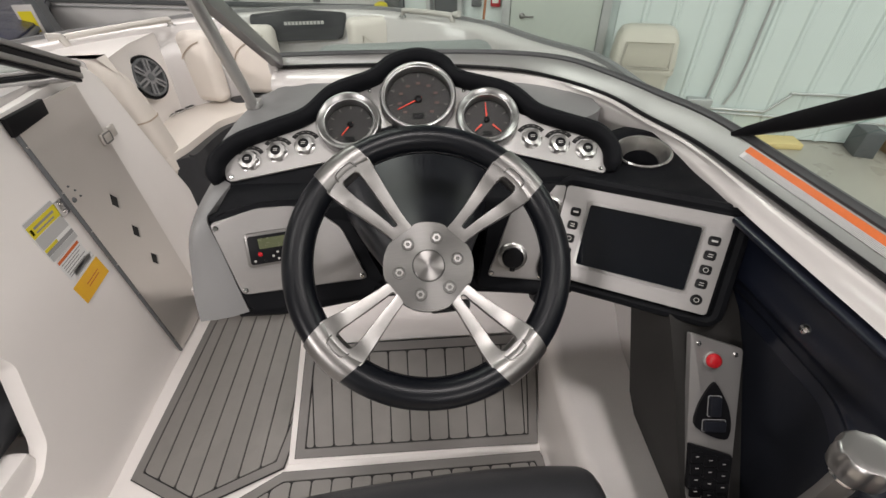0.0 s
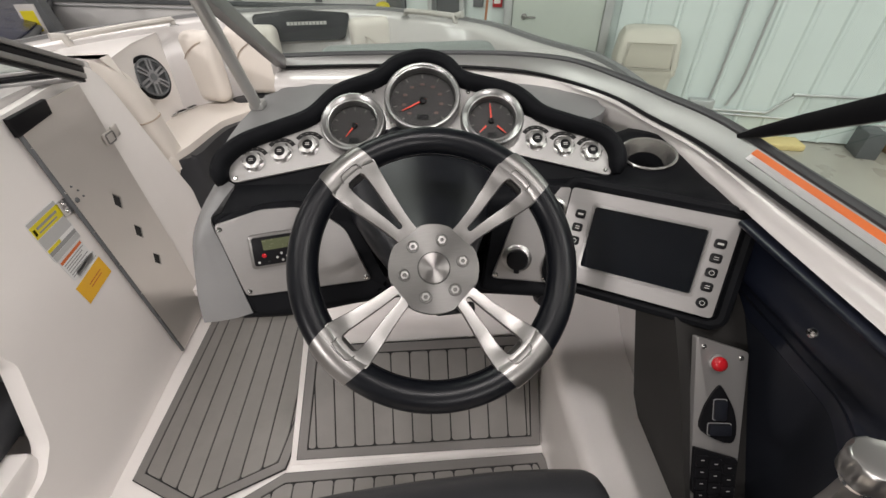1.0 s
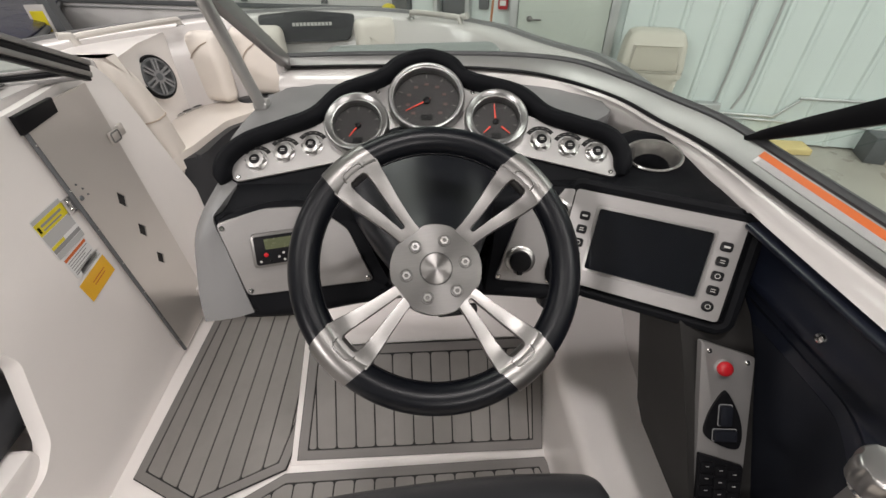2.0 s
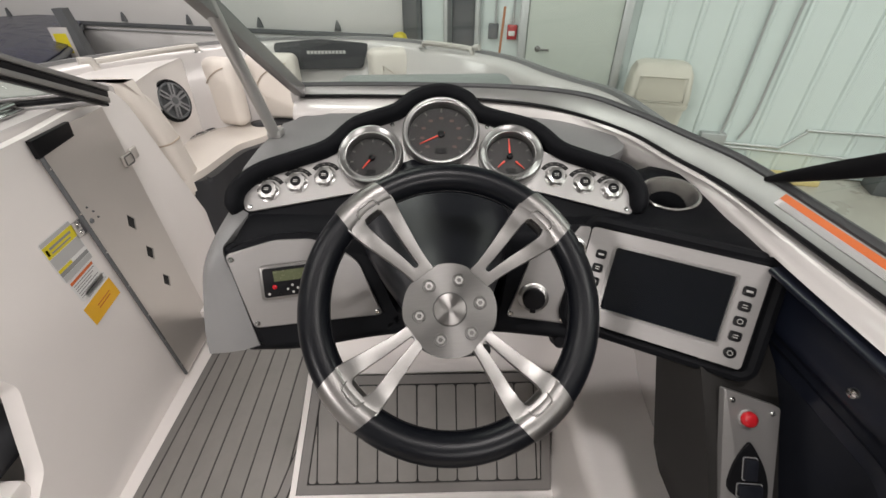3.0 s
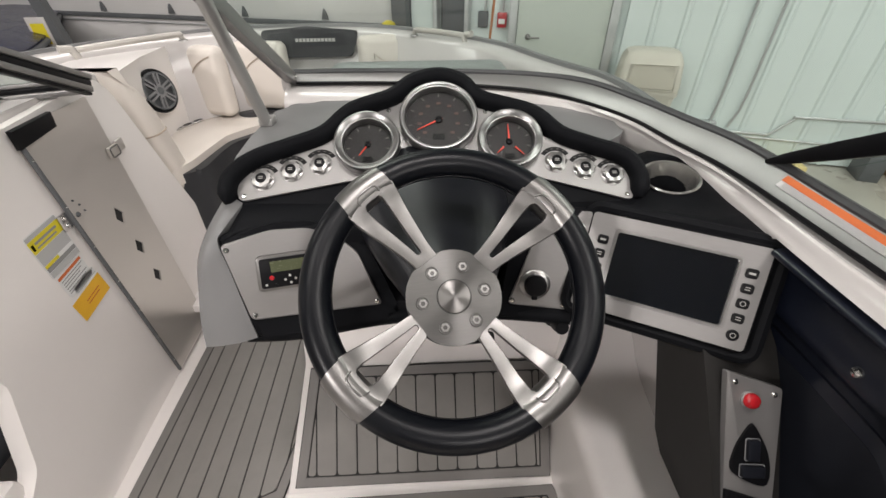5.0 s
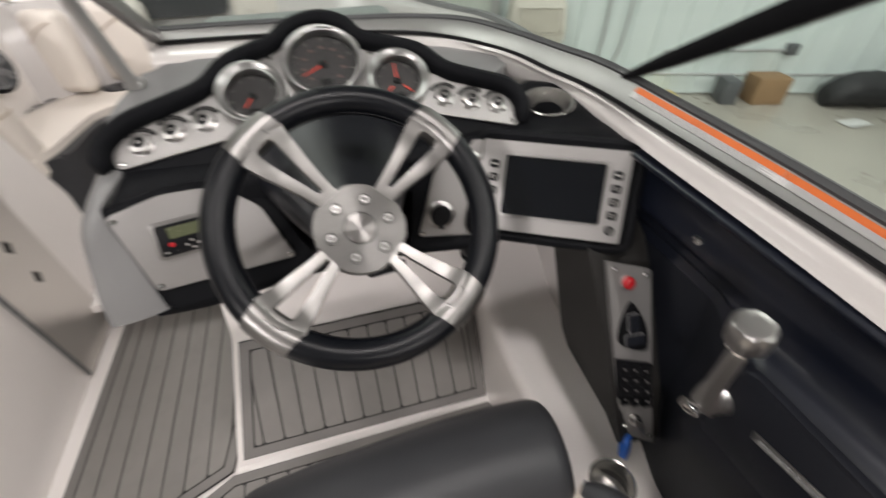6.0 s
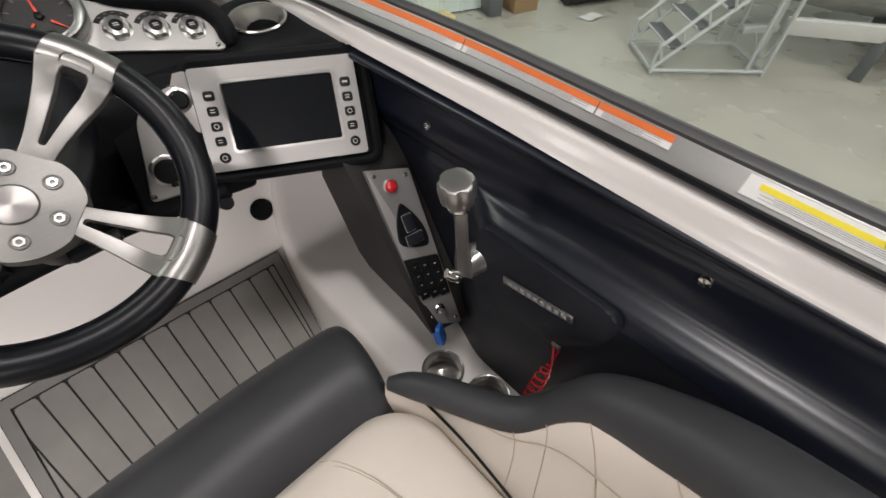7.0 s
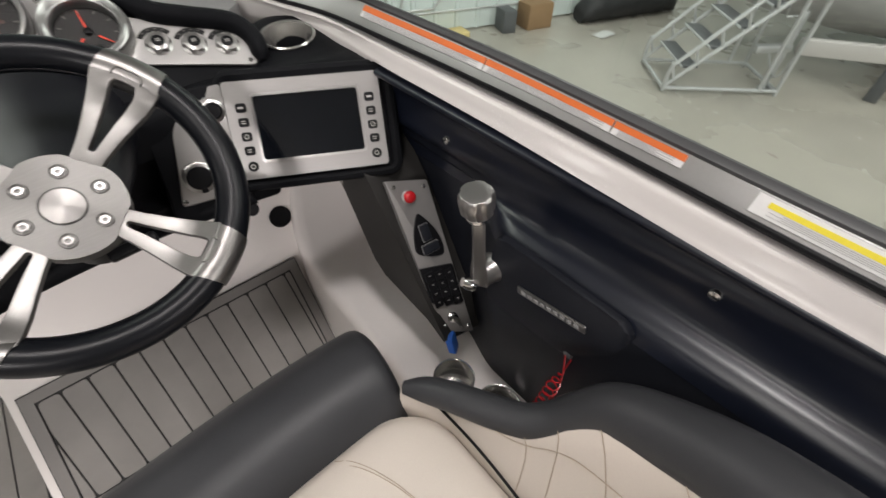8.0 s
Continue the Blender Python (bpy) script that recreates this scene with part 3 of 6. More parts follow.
other_boat(pose(-5.0, 4.75, GROUND, 0, 0, -60), NAVY, "navy blue boat stored on blocks")
other_boat(pose(8.0, -0.7, GROUND, 0, 0, 128), material("light grey hull gelcoat", (0.5, 0.5, 0.5), 0.25, coat=0.3), "light grey boat stored on blocks")
beam_a, beam_b = Vector((5.70, 0.72, -0.40)), Vector((6.75, -0.90, -0.40))
trailer = thing("boat_trailer", pose(5.70, 0.72, GROUND), "white painted boat trailer tongue with jack", "trailer")
part("tongue", bar_between(beam_a, beam_b, 0.10, 0.15, (0, 0, 1), 0.012), GELW, trailer, "white steel tongue", wor=True)
jack_m = Matrix.Translation((5.62, 0.80, GROUND))
part("jack_tube", local(lathe([(0.032, 0.12), (0.032, 0.74), (0.026, 0.76)], 16), jack_m), PIPE, trailer, "galvanised jack tube", wor=True)
part("jack_leg", local(lathe([(0.07, 0.0), (0.07, 0.012), (0.022, 0.02), (0.022, 0.16)], 16), jack_m), PIPE, trailer, wor=True)
part("jack_crank", tube([(5.62, 0.80, -0.14), (5.58, 0.84, -0.13), (5.50, 0.92, -0.14), (5.49, 0.93, -0.06)], 0.010, 8), PIPE, trailer, wor=True)
part("coupler", bar_between((5.66, 0.77, -0.42), (5.42, 1.02, -0.45), 0.09, 0.08, (0, 0, 1), 0.02), PIPE, trailer, "galvanised coupler", wor=True)
part("safety_chain", tube(spline([(5.52, 0.90, -0.48), (5.56, 0.80, -0.66), (5.66, 0.74, -0.70), (5.72, 0.70, -0.50)], 6), 0.011, 6), PIPE, trailer, wor=True)
for tx, ty in ((6.2, -0.05), (6.7, -0.82)):
    part("stand", box(0.12, 0.12, 0.40, (tx, ty, GROUND + 0.20), 0.01), DARKG, trailer, wor=True)

stand = thing("boat_stand", pose(-3.88, 5.45, GROUND), "dark grey boat stand with yellow label", "boat stand")
part("post", loft([[(x * w + dx, y * w, z) for x, y in ((-1, -1), (1, -1), (1, 1), (-1, 1))] for z, w, dx in ((0.0, 0.10, 0.10), (0.02, 0.07, 0.10), (1.60, 0.055, -0.12))]), DARKG, stand)
part("foot", box(0.5, 0.5, 0.03, (0.05, 0, 0.015), 0.006), DARKG, stand)
part("placard", box(0.20, 0.02, 0.32, (-0.20, -0.06, 1.26), 0.004), GELW, stand, "white placard")
part("label", box(0.14, 0.004, 0.20, (-0.20, -0.072, 1.26), 0.0), YEL, stand, "yellow label")

# ---- the boat's shell ----
hullb = thing("hull", pose(-0.53, 0, GROUND + 0.35), "white gelcoat boat hull under the cockpit", kind="structure")
rings = []
for y, w, k in ((-3.2, 1.06, 0), (-1.5, 1.12, 0), (0.2, 1.125, 0), (1.0, 1.12, 0.02), (1.35, 1.06, 0.05), (1.7, 0.92, 0.12), (1.95, 0.76, 0.2), (2.15, 0.56, 0.3), (2.28, 0.34, 0.42), (2.34, 0.08, 0.55)):
    rings.append([(-w, y, 1.36), (-w * 0.97, y, 0.85), (-w * 0.7, y, 0.22 + k), (0, y, k), (w * 0.7, y, 0.22 + k), (w * 0.97, y, 0.85), (w, y, 1.36), (w * 0.98, y, 1.36), (w * 0.94, y, 0.85), (w * 0.68, y, 0.26 + k), (0, y, 0.05 + k), (-w * 0.68, y, 0.26 + k), (-w * 0.94, y, 0.85), (-w * 0.98, y, 1.36)])
part("shell", loft(rings), GELW, hullb, smooth=50)
part("transom", box(2.08, 0.05, 1.0, (0, -3.18, 0.8), 0.02), GELW, hullb)
for y in (-2.2, -0.2, 1.2):
    part("stand", box(1.4, 0.2, 0.5, (0, y, -0.1), 0.02), DARKG, hullb)

solid("floor", box(1.9, 5.0, 0.06, (-0.45, -0.75, -0.034), 0.0), GEL, "white gelcoat cockpit floor", "floor", kind="structure")

# footwell wedge and sloping bulkhead under the dash
FW_X0, FW_X1 = -0.428, 0.515
well = thing("footwell", pose(-0.05, 0.8, 0), "white moulded footwell with sloping footrest", kind="structure")
prof = [(0.570, -0.003), (0.574, 0.004), (0.800, 0.256), (0.812, 0.272), (0.842, 0.352), (0.905, 0.50), (0.93, 0.62), (0.93, 0.78), (1.2, 0.78), (1.2, -0.003)]
part("footrest", loft([[(x + (0.052 * min(1, max(0, z) / 0.256) if x < 0 else 0), y, z) for y, z in prof] for x in (FW_X0, FW_X1)]), GEL, well, wor=True)
# moulded ledge beside the helm, with a coved inner face
ledge_rings = []
for y, top, dx in ((-0.75, 0.302, 0), (-0.3, 0.302, 0), (0.05, 0.302, 0), (0.35, 0.302, 0), (0.48, 0.3025, 0), (0.57, 0.307, 0.001), (0.64, 0.317, 0.004), (0.70, 0.333, 0.010), (0.75, 0.355, 0.020), (0.79, 0.383, 0.034), (0.825, 0.418, 0.052), (0.86, 0.47, 0.078), (0.90, 0.55, 0.11)):
    x0, k = 0.304 + dx, 1 + 9 * dx
    ledge_rings.append([(x0, y, -0.003), (x0 + 0.002, y, 0.10), (x0 + 0.004, y, top - 0.04 * k), (x0 + 0.010 * k, y, top - 0.014 * k), (x0 + 0.024 * k, y, top - 0.002 * k), (x0 + 0.04 * k, y, top), (0.525, y, top), (0.525, y, -0.003)])
ledge = thing("side_ledge", pose(0.42, 0, 0), "white moulded side ledge beside the seat", kind="structure")
ledge_ob = part("ledge", loft(ledge_rings), GEL, ledge, wor=True, smooth=60)


# ---- deck mats ----
def deck_mat(name, m, poly, pitch, x0, label, border=0.027, gap=0.0042):
    """Foam teak-style mat: dark base, a border strip and planks laid along y."""
    t = thing(name, m, label, "deck mat", "foam deck mats")
    part("base", prism(poly, 0, 0.0035), GROOVE, t, smooth=0)
    inner = inset_poly(poly, border)
    outer = inset_poly(poly, 0.0025)
    k = len(outer)
    if len(inner) == k:
        for i in range(k):
            a, b, c, d = outer[i], outer[(i + 1) % k], inner[(i + 1) % k], inner[i]
            part("border", prism([a, b, c, d], 0.002, 0.0065), FOAMB, t, smooth=0)
    core = inset_poly(poly, border + gap)
    xs = [p[0] for p in core]
    n = int((max(xs) - min(xs)) / pitch) + 2
    for i in range(n):
        a = x0 + i * pitch
        q = clip_poly(clip_poly(core, -1, 0, -a), 1, 0, a + pitch - gap)
        if len(q) >= 3:
            ar = abs(sum(q[j][0] * q[(j + 1) % len(q)][1] - q[(j + 1) % len(q)][0] * q[j][1] for j in range(len(q)))) / 2
            if ar > 0.0004:
                part("plank", prism(soften(q, 0.008, 2), 0.002, 0.0065), FOAM, t, smooth=0)
    return t


deck_mat("walkway_mat", pose(0, 0, 0), [(-0.862, 0.561), (-0.665, 0.463), (-0.437, 0.557), (-0.395, 0.80), (-0.395, 1.55), (-0.84, 1.55)], 0.0555, -0.835, "grey foam deck mat with dark plank lines")
deck_mat("footrest_mat", pose(-0.053, 0.566, 0.004, 48.3, 0, -1.2), [(-0.356, 0.008), (0.352, 0.008), (0.364, 0.330), (-0.312, 0.330)], 0.0555, -0.350, "grey foam mat on the sloping footrest")
deck_mat("helm_mat", pose(0, 0, 0), [(-0.62, 0.02), (-0.60, -0.9), (0.31, -0.9), (0.312, 0.497), (0.300, 0.543), (-0.437, 0.547), (-0.60, 0.455)], 0.0555, -0.57, "grey foam deck mat under the helm seat")
# ---- coaming, side panel and windshield ----
COAM = [(-0.37, 1.12, 0.895), (-0.19, 1.105, 0.897), (0.05, 1.085, 0.899), (0.25, 1.04, 0.90), (0.35, 0.97, 0.90), (0.415, 0.87, 0.90), (0.450, 0.755, 0.897), (0.468, 0.62, 0.893), (0.465, 0.44, 0.888), (0.467, 0.2, 0.884), (0.463, 0.0, 0.88), (0.458, -0.25, 0.876), (0.45, -0.8, 0.87)]
FRIN = [(-0.37, 1.205, 0.915), (-0.19, 1.198, 0.915), (0.02, 1.172, 0.915), (0.23, 1.108, 0.915), (0.34, 1.02, 0.914), (0.42, 0.88, 0.914), (0.452, 0.75, 0.912), (0.484, 0.625, 0.91), (0.494, 0.44, 0.908), (0.499, 0.2, 0.907), (0.494, 0.0, 0.905), (0.485, -0.25, 0.903), (0.475, -0.8, 0.898)]
FROUT = [(-0.362, 1.218, 0.937), (-0.19, 1.218, 0.937), (0.02, 1.199, 0.937), (0.24, 1.155, 0.938), (0.38, 1.07, 0.939), (0.448, 0.91, 0.940), (0.482, 0.78, 0.941), (0.512, 0.655, 0.942), (0.519, 0.50, 0.939), (0.522, 0.25, 0.936), (0.514, 0.0, 0.931), (0.503, -0.25, 0.928), (0.493, -0.8, 0.924)]
coam, frin, frout = spline(COAM, 6), spline(FRIN, 6), spline(FROUT, 6)


def band(lines, bm=None, closed=True):
    """A strip whose section runs through the given lines."""
    k = len(lines[0])
    return loft([[tuple(l[i]) for l in lines] for i in range(k)], closed, False, closed, bm)


def shift(line, dx=0.0, dy=0.0, dz=0.0, out=0.0):
    """A line moved, and pushed sideways in plan by out (to its left when walking it: outboard)."""
    res = []
    n = len(line)
    for i, p in enumerate(line):
        a, b = line[max(i - 1, 0)], line[min(i + 1, n - 1)]
        d = np.array([b[0] - a[0], b[1] - a[1]])
        d = d / np.linalg.norm(d)
        res.append(np.array([p[0] + dx - d[1] * out, p[1] + dy + d[0] * out, p[2] + dz]))
    return res


cap = thing("coaming", pose(0.45, 0.3, 0.85), "white glossy gelcoat coaming around the helm", kind="structure")
skirt = [np.array([p[0], p[1], p[2] - (0.06 if p[1] > 0.5 else 0.012)]) for p in shift(coam, out=0.01)]
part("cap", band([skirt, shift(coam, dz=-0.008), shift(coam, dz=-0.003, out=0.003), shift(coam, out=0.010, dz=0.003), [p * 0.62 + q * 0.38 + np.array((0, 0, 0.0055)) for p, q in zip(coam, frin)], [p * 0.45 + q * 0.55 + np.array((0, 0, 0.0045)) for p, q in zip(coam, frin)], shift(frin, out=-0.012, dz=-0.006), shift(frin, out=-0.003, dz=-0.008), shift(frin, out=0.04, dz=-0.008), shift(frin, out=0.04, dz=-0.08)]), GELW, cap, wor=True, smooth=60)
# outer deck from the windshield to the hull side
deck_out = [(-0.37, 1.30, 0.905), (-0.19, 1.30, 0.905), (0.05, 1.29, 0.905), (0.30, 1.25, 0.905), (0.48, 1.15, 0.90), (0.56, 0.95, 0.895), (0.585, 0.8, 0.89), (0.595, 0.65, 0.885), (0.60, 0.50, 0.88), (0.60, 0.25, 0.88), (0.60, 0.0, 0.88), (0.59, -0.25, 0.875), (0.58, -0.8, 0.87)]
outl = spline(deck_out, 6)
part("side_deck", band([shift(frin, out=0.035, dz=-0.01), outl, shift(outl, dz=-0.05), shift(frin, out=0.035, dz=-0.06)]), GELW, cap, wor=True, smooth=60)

wind = thing("windshield", pose(0.2, 0.9, 0.92), "tinted curved glass windshield in grey aluminium frame", "windshield")
sill = part("sill", band([frin, shift(frin, out=0.004, dz=0.006), shift(frout, out=-0.002, dz=-0.001), frout, shift(frout, out=0.012), shift(frout, out=0.014, dz=-0.03), shift(frin, out=0.006, dz=-0.006)]), ANOD, wind, "grey anodised aluminium sill", wor=True, smooth=50)
part("lower_gasket", tube(shift(frin, out=-0.001, dz=0.001), 0.0040, 8), PLASTIC, wind, "black rubber seal", wor=True)
part("glass_gasket", band([shift(frout, out=-0.0015, dz=-0.003), shift(frout, out=-0.0015, dz=0.003), shift(frout, out=0.002, dz=0.0045), shift(frout, out=0.004, dz=0.009), shift(frout, out=0.008, dz=0.009), shift(frout, out=0.010, dz=-0.002)]), RUBBER, wind, "dark grey rubber glazing strip", wor=True, smooth=50)


def glass_top(line, h):
    """The upper edge of the raked glass: aft in front, inboard at the side."""
    res = []
    for p in line:
        f = min(1.0, max(0.0, (p[1] - 0.45) / 0.7))
        res.append(np.array([p[0] - 0.03 * f + 0.013 * (1 - f), p[1] - h * (1.85 * f + 1.47 * (1 - f)), p[2] + h]))
    return res


glass_base = shift(frout, out=0.005, dz=0.006)
CORNER = 45            # the corner post stands here along the sill
front, sidel = glass_base[:CORNER + 1], glass_base[CORNER:]
ftop = [np.array(p) for p in glass_top(front, 0.36)]
stop = [np.array([p[0] + 0.007 - 0.05 * min(1.0, i / 14), p[1] - 0.36 * 1.55 * max(0.0, 1 - (i / 14)), p[2] + 0.36]) for i, p in enumerate(sidel)]
gf = part("glass", band([front, ftop, shift(ftop, out=0.005), shift(front, out=0.005)]), GLASS, wind, "clear front glass", wor=True, smooth=60)
gs = part("glass", band([sidel, stop, shift(stop, out=0.005), shift(sidel, out=0.005)]), GLASS, wind, "clear side glass", wor=True, smooth=60)
for g in (gf, gs):
    g.visible_shadow = False
# black corner post, raked aft
cb0, cb1 = Vector(glass_base[CORNER]) + Vector((0, 0.012, -0.008)), Vector((0.515, 0.12, 1.232))


pdir = (cb1 - cb0).normalized()
pside = pdir.cross(Vector((1, 0, 0))).normalized()
post_rings = [[tuple(cb0.lerp(cb1, f) + pside * (w * u) + Vector((0.010 * v, 0, 0))) for u, v in ((-0.5, -0.8), (-0.36, -1), (0.36, -1), (0.5, -0.8), (0.5, 0.8), (0.36, 1), (-0.36, 1), (-0.5, 0.8))] for f, w in ((0.0, 0.008), (0.06, 0.016), (0.2, 0.024), (0.5, 0.033), (1.0, 0.036))]
part("corner_post", loft(post_rings), PLASTIC, wind, "black corner post", wor=True)
# port edge of the starboard windshield, leaning aft, and its polished strut
part("edge_frame", bar_between((-0.362, 1.212, 0.925), (-0.362, 0.60, 1.275), 0.032, 0.024), ANOD, wind, "grey aluminium edge frame", wor=True)
strut = part("strut", tube([(-0.360, 0.94, 0.90), (-0.360, 0.775, 1.19)], 0.0125, 12, flat=0.9), STRUTM, wind, "polished support strut", wor=True)
part("strut_foot", box(0.03, 0.036, 0.016, (-0.36, 0.945, 0.906), 0.004), STRUTM, wind, wor=True)
part("end_block", box(0.02, 0.03, 0.03, (-0.374, 1.20, 0.915), 0.004), GELW, wind, wor=True)

# dark moulded side panel under the coaming
def side_line(y):
    """The panel's section at y: a recess under the lip, two soft ridges that rise aft, and the lower face."""
    za = 0.811 - 0.09 * (y - 0.095)
    za = 0.838 - 0.012 * math.log(1 + math.exp((0.838 - za) / 0.012))
    zb = min(0.748 - 0.04 * (min(y, 0.11) - 0.11), za - 0.036)
    za = max(za, zb + 0.040)
    soft = spline([(0.466, 0.8565), (0.482, 0.850), (0.4865, 0.5 * (0.850 + za)), (0.4805, za - 0.002), (0.4825, 0.5 * (za + zb)), (0.474, zb + 0.008), (0.456, zb - 0.001), (0.442, zb - 0.013), (0.434, zb - 0.034)], 4)
    top = [(0.468, 0.871), (0.4595, 0.8695), (0.4575, 0.866), (0.4595, 0.861)] + [(float(p[0]), float(p[1])) for p in soft]
    low = [(0.4365, zb - 0.0345), (0.431, 0.68), (0.428, 0.64), (0.430, 0.58), (0.440, 0.50), (0.462, 0.40), (0.470, 0.30), (0.525, 0.30), (0.525, zb - 0.0345)]
    return top + [(0.520, zb - 0.034), (0.525, 0.872)], low


sp = thing("side_panel", pose(0.46, 0, 0.6), "glossy black moulded side panel under coaming", kind="structure")
ys = [-0.8 + 0.9 * i / 30 for i in range(31)] + [0.115 + 0.0125 * i for i in range(14)] + [0.30, 0.36, 0.46]


def side_x(x, y, z):
    """Under the ridges the panel steps back outboard beside the pedestal."""
    f = min(1.0, max(0.0, (y - 0.11) / 0.15))
    f = f * f * (3 - 2 * f)
    g = min(1.0, max(0.0, (0.780 - z) / 0.04))
    if x > 0.52:
        return x
    return x - 0.004 * max(0, -y) + f * g * max(0.0, 0.505 - x)


part("moulding", loft([[(side_x(x, y, z), y, z) for x, z in side_line(y)[0]] for y in ys]), SIDE, sp, "glossy black moulding", wor=True, smooth=60)
part("lower_panel", loft([[(side_x(x, y, z), y, z) for x, z in side_line(y)[1]] for y in ys]), SIDEL, sp, "matt black lower panel", wor=True, smooth=60)
for (bx, by, bz) in ((0.4845, 0.302, 0.80), (0.4795, -0.131, 0.816)):
    b = lathe([(0.008, 0), (0.008, 0.002), (0.006, 0.005), (0.002, 0.006), (0.0015, 0.003)], 14)
    bmesh.ops.transform(b, matrix=pose(bx, by, bz, 0, -90, 0), verts=b.verts)
    part("bolt", b, CHROME, sp, "round steel bolt", wor=True)
# raised pocket lid with its badge
lid = soften([(0.18, 0.752), (0.18, 0.60), (0.02, 0.615), (-0.035, 0.69), (-0.045, 0.735), (-0.03, 0.752)], 0.02)
pl = prism([(y, z) for y, z in lid], 0, 0.012, 0.005)
bmesh.ops.transform(pl, matrix=Matrix(((0, 0, -1, 0.434), (1, 0, 0, -0.05), (0, 1, 0, 0), (0, 0, 0, 1))), verts=pl.verts)
part("pocket_lid", pl, SIDEL, sp, "matt black pocket lid", wor=True)
# ---- the dashboard ----
GP = pose(0, 0.6485, 0.863, 38, 0, -3.2)        # gauge panel plane
SP = pose(0.343, 0.490, 0.801, 58.4, 0, -28.9)  # display plane
LP = pose(-0.321, 0.525, 0.721, 68, 0, 10)      # stereo panel plane
RP = pose(0.110, 0.545, 0.713, 68, 0, -10)      # socket panel plane
WP = pose(0.003, 0.405, 0.873, 39.8, 0, 3.6)    # steering wheel plane


dash = thing("dashboard", pose(0, 0.75, 0.60), "black and grey padded vinyl helm dashboard", "dashboard")
# grey vinyl top pad behind the gauges
top_poly = soften([(-0.385, 0.76), (-0.20, 0.79), (0.28, 0.78), (0.340, 0.790), (0.385, 0.825), (0.415, 0.88), (0.36, 0.985), (0.25, 1.055), (0.05, 1.09), (-0.30, 1.105), (-0.365, 1.06), (-0.375, 0.9)], 0.03, 3)
part("top_pad", prism(top_poly, 0.60, 0.898, 0.012, 3), GRAYV, dash, "grey vinyl top pad", wor=True)
# black shelf between gauges and lower panels
CUP = pose(0.411, 0.664, 0.880, 8, -5, 0)       # mouth of the dash cup holder
shelf = divide(soften([(-0.350, 0.568), (-0.22, 0.591), (-0.10, 0.606), (0.14, 0.585), (0.235, 0.598), (0.478, 0.462), (0.486, 0.60), (0.480, 0.72), (0.43, 0.80), (0.37, 0.76), (0.30, 0.70), (-0.345, 0.735)], 0.012, 3), 0.02)
sh_bm = holed_slab(shelf, [(0.411, 0.664, 0.0475)], 0.78, 0.866, 0.016)
for n_cut in range(2):
    bmesh.ops.subdivide_edges(sh_bm, edges=[e for e in sh_bm.edges if e.calc_length() > 0.035 and min(v.co.z for v in e.verts) > 0.86], cuts=1)
    bmesh.ops.triangulate(sh_bm, faces=[f for f in sh_bm.faces if len(f.verts) > 4])


def ease(v, a0, a1):
    t = min(1.0, max(0.0, (v - a0) / (a1 - a0)))
    return t * t * (3 - 2 * t)


for v in sh_bm.verts:
    x, y = v.co.x, v.co.y
    if v.co.z > 0.83:
        left = 0.848 + (y - 0.565) * 0.10
        right = 0.877 - 0.020 * ease(y, 0.54, 0.63) * (1 - ease(x, 0.33, 0.38))
        f = ease(x, 0.12, 0.26)
        near = ease(0.16 - math.hypot(x - 0.414, y - 0.666), 0.02, 0.10) if x > 0.33 else 0.0
        top = left * (1 - f) + right * f
        top += (0.879 + 0.139 * (y - 0.666) + 0.087 * (x - 0.414) - top) * near
        v.co.z = top + (v.co.z - 0.866)
part("shelf", sh_bm, BLACKV, dash, "black vinyl shelf", wor=True, smooth=50)
# stereo pod
lpod = soften([(-0.030, 0.140), (0.06, 0.150), (0.12, 0.148), (0.20, 0.105), (0.245, -0.03), (0.23, -0.045), (0.0, -0.040), (-0.012, -0.006)], 0.012, 3)
part("left_pod", local(prism(lpod, -0.16, -0.006, 0.010, 4), LP), BLACKV, dash, "black vinyl pod", wor=True)


def on_lp(x, y, z=0.0):
    return tuple(LP @ Vector((x, y, z)))


trim_in = spline([(-0.333, 0.72, 0.862), (-0.341, 0.66, 0.858), (-0.350, 0.60, 0.852), on_lp(-0.024, 0.134, -0.002), on_lp(-0.017, 0.09, -0.002), on_lp(-0.005, 0.01, -0.003), on_lp(0.002, -0.037, -0.005)], 5)
trim_out = spline([(-0.392, 0.75, 0.846), (-0.388, 0.68, 0.846), (-0.384, 0.605, 0.842), on_lp(-0.060, 0.108, -0.008), on_lp(-0.072, 0.05, -0.010), on_lp(-0.080, 0.0, -0.012), on_lp(-0.082, -0.042, -0.014)], 5)
up_t = [np.array((0, 0, 1.0)) * (1 - t) + np.array(LP.to_3x3() @ Vector((0, 0, 1))) * t for t in (min(1, max(0, (k - 6) / 10)) for k in range(len(trim_in)))]
trim_lines = [[p + u * -0.02 for p, u in zip(trim_in, up_t)], trim_in, [p * 0.7 + q * 0.3 + u * 0.009 for p, q, u in zip(trim_in, trim_out, up_t)], [p * 0.35 + q * 0.65 + u * 0.008 for p, q, u in zip(trim_in, trim_out, up_t)], trim_out, [q - u * 0.016 for q, u in zip(trim_out, up_t)], [q + np.array((0.012, 0.07, -0.015)) for q in trim_out]]
part("side_trim", loft([[tuple(l[k]) for l in trim_lines] for k in range(len(trim_in))]), GRAYV, dash, "grey vinyl side trim", wor=True, smooth=60)
part("lower_lip", tube(spline([(-0.345, 0.545, 0.668), (-0.25, 0.545, 0.668), (-0.12, 0.568, 0.668), (0.0, 0.570, 0.672), (0.10, 0.560, 0.676), (0.22, 0.525, 0.690)], 5), 0.017, 10), BLACKV, dash, "black padded lower edge", wor=True)
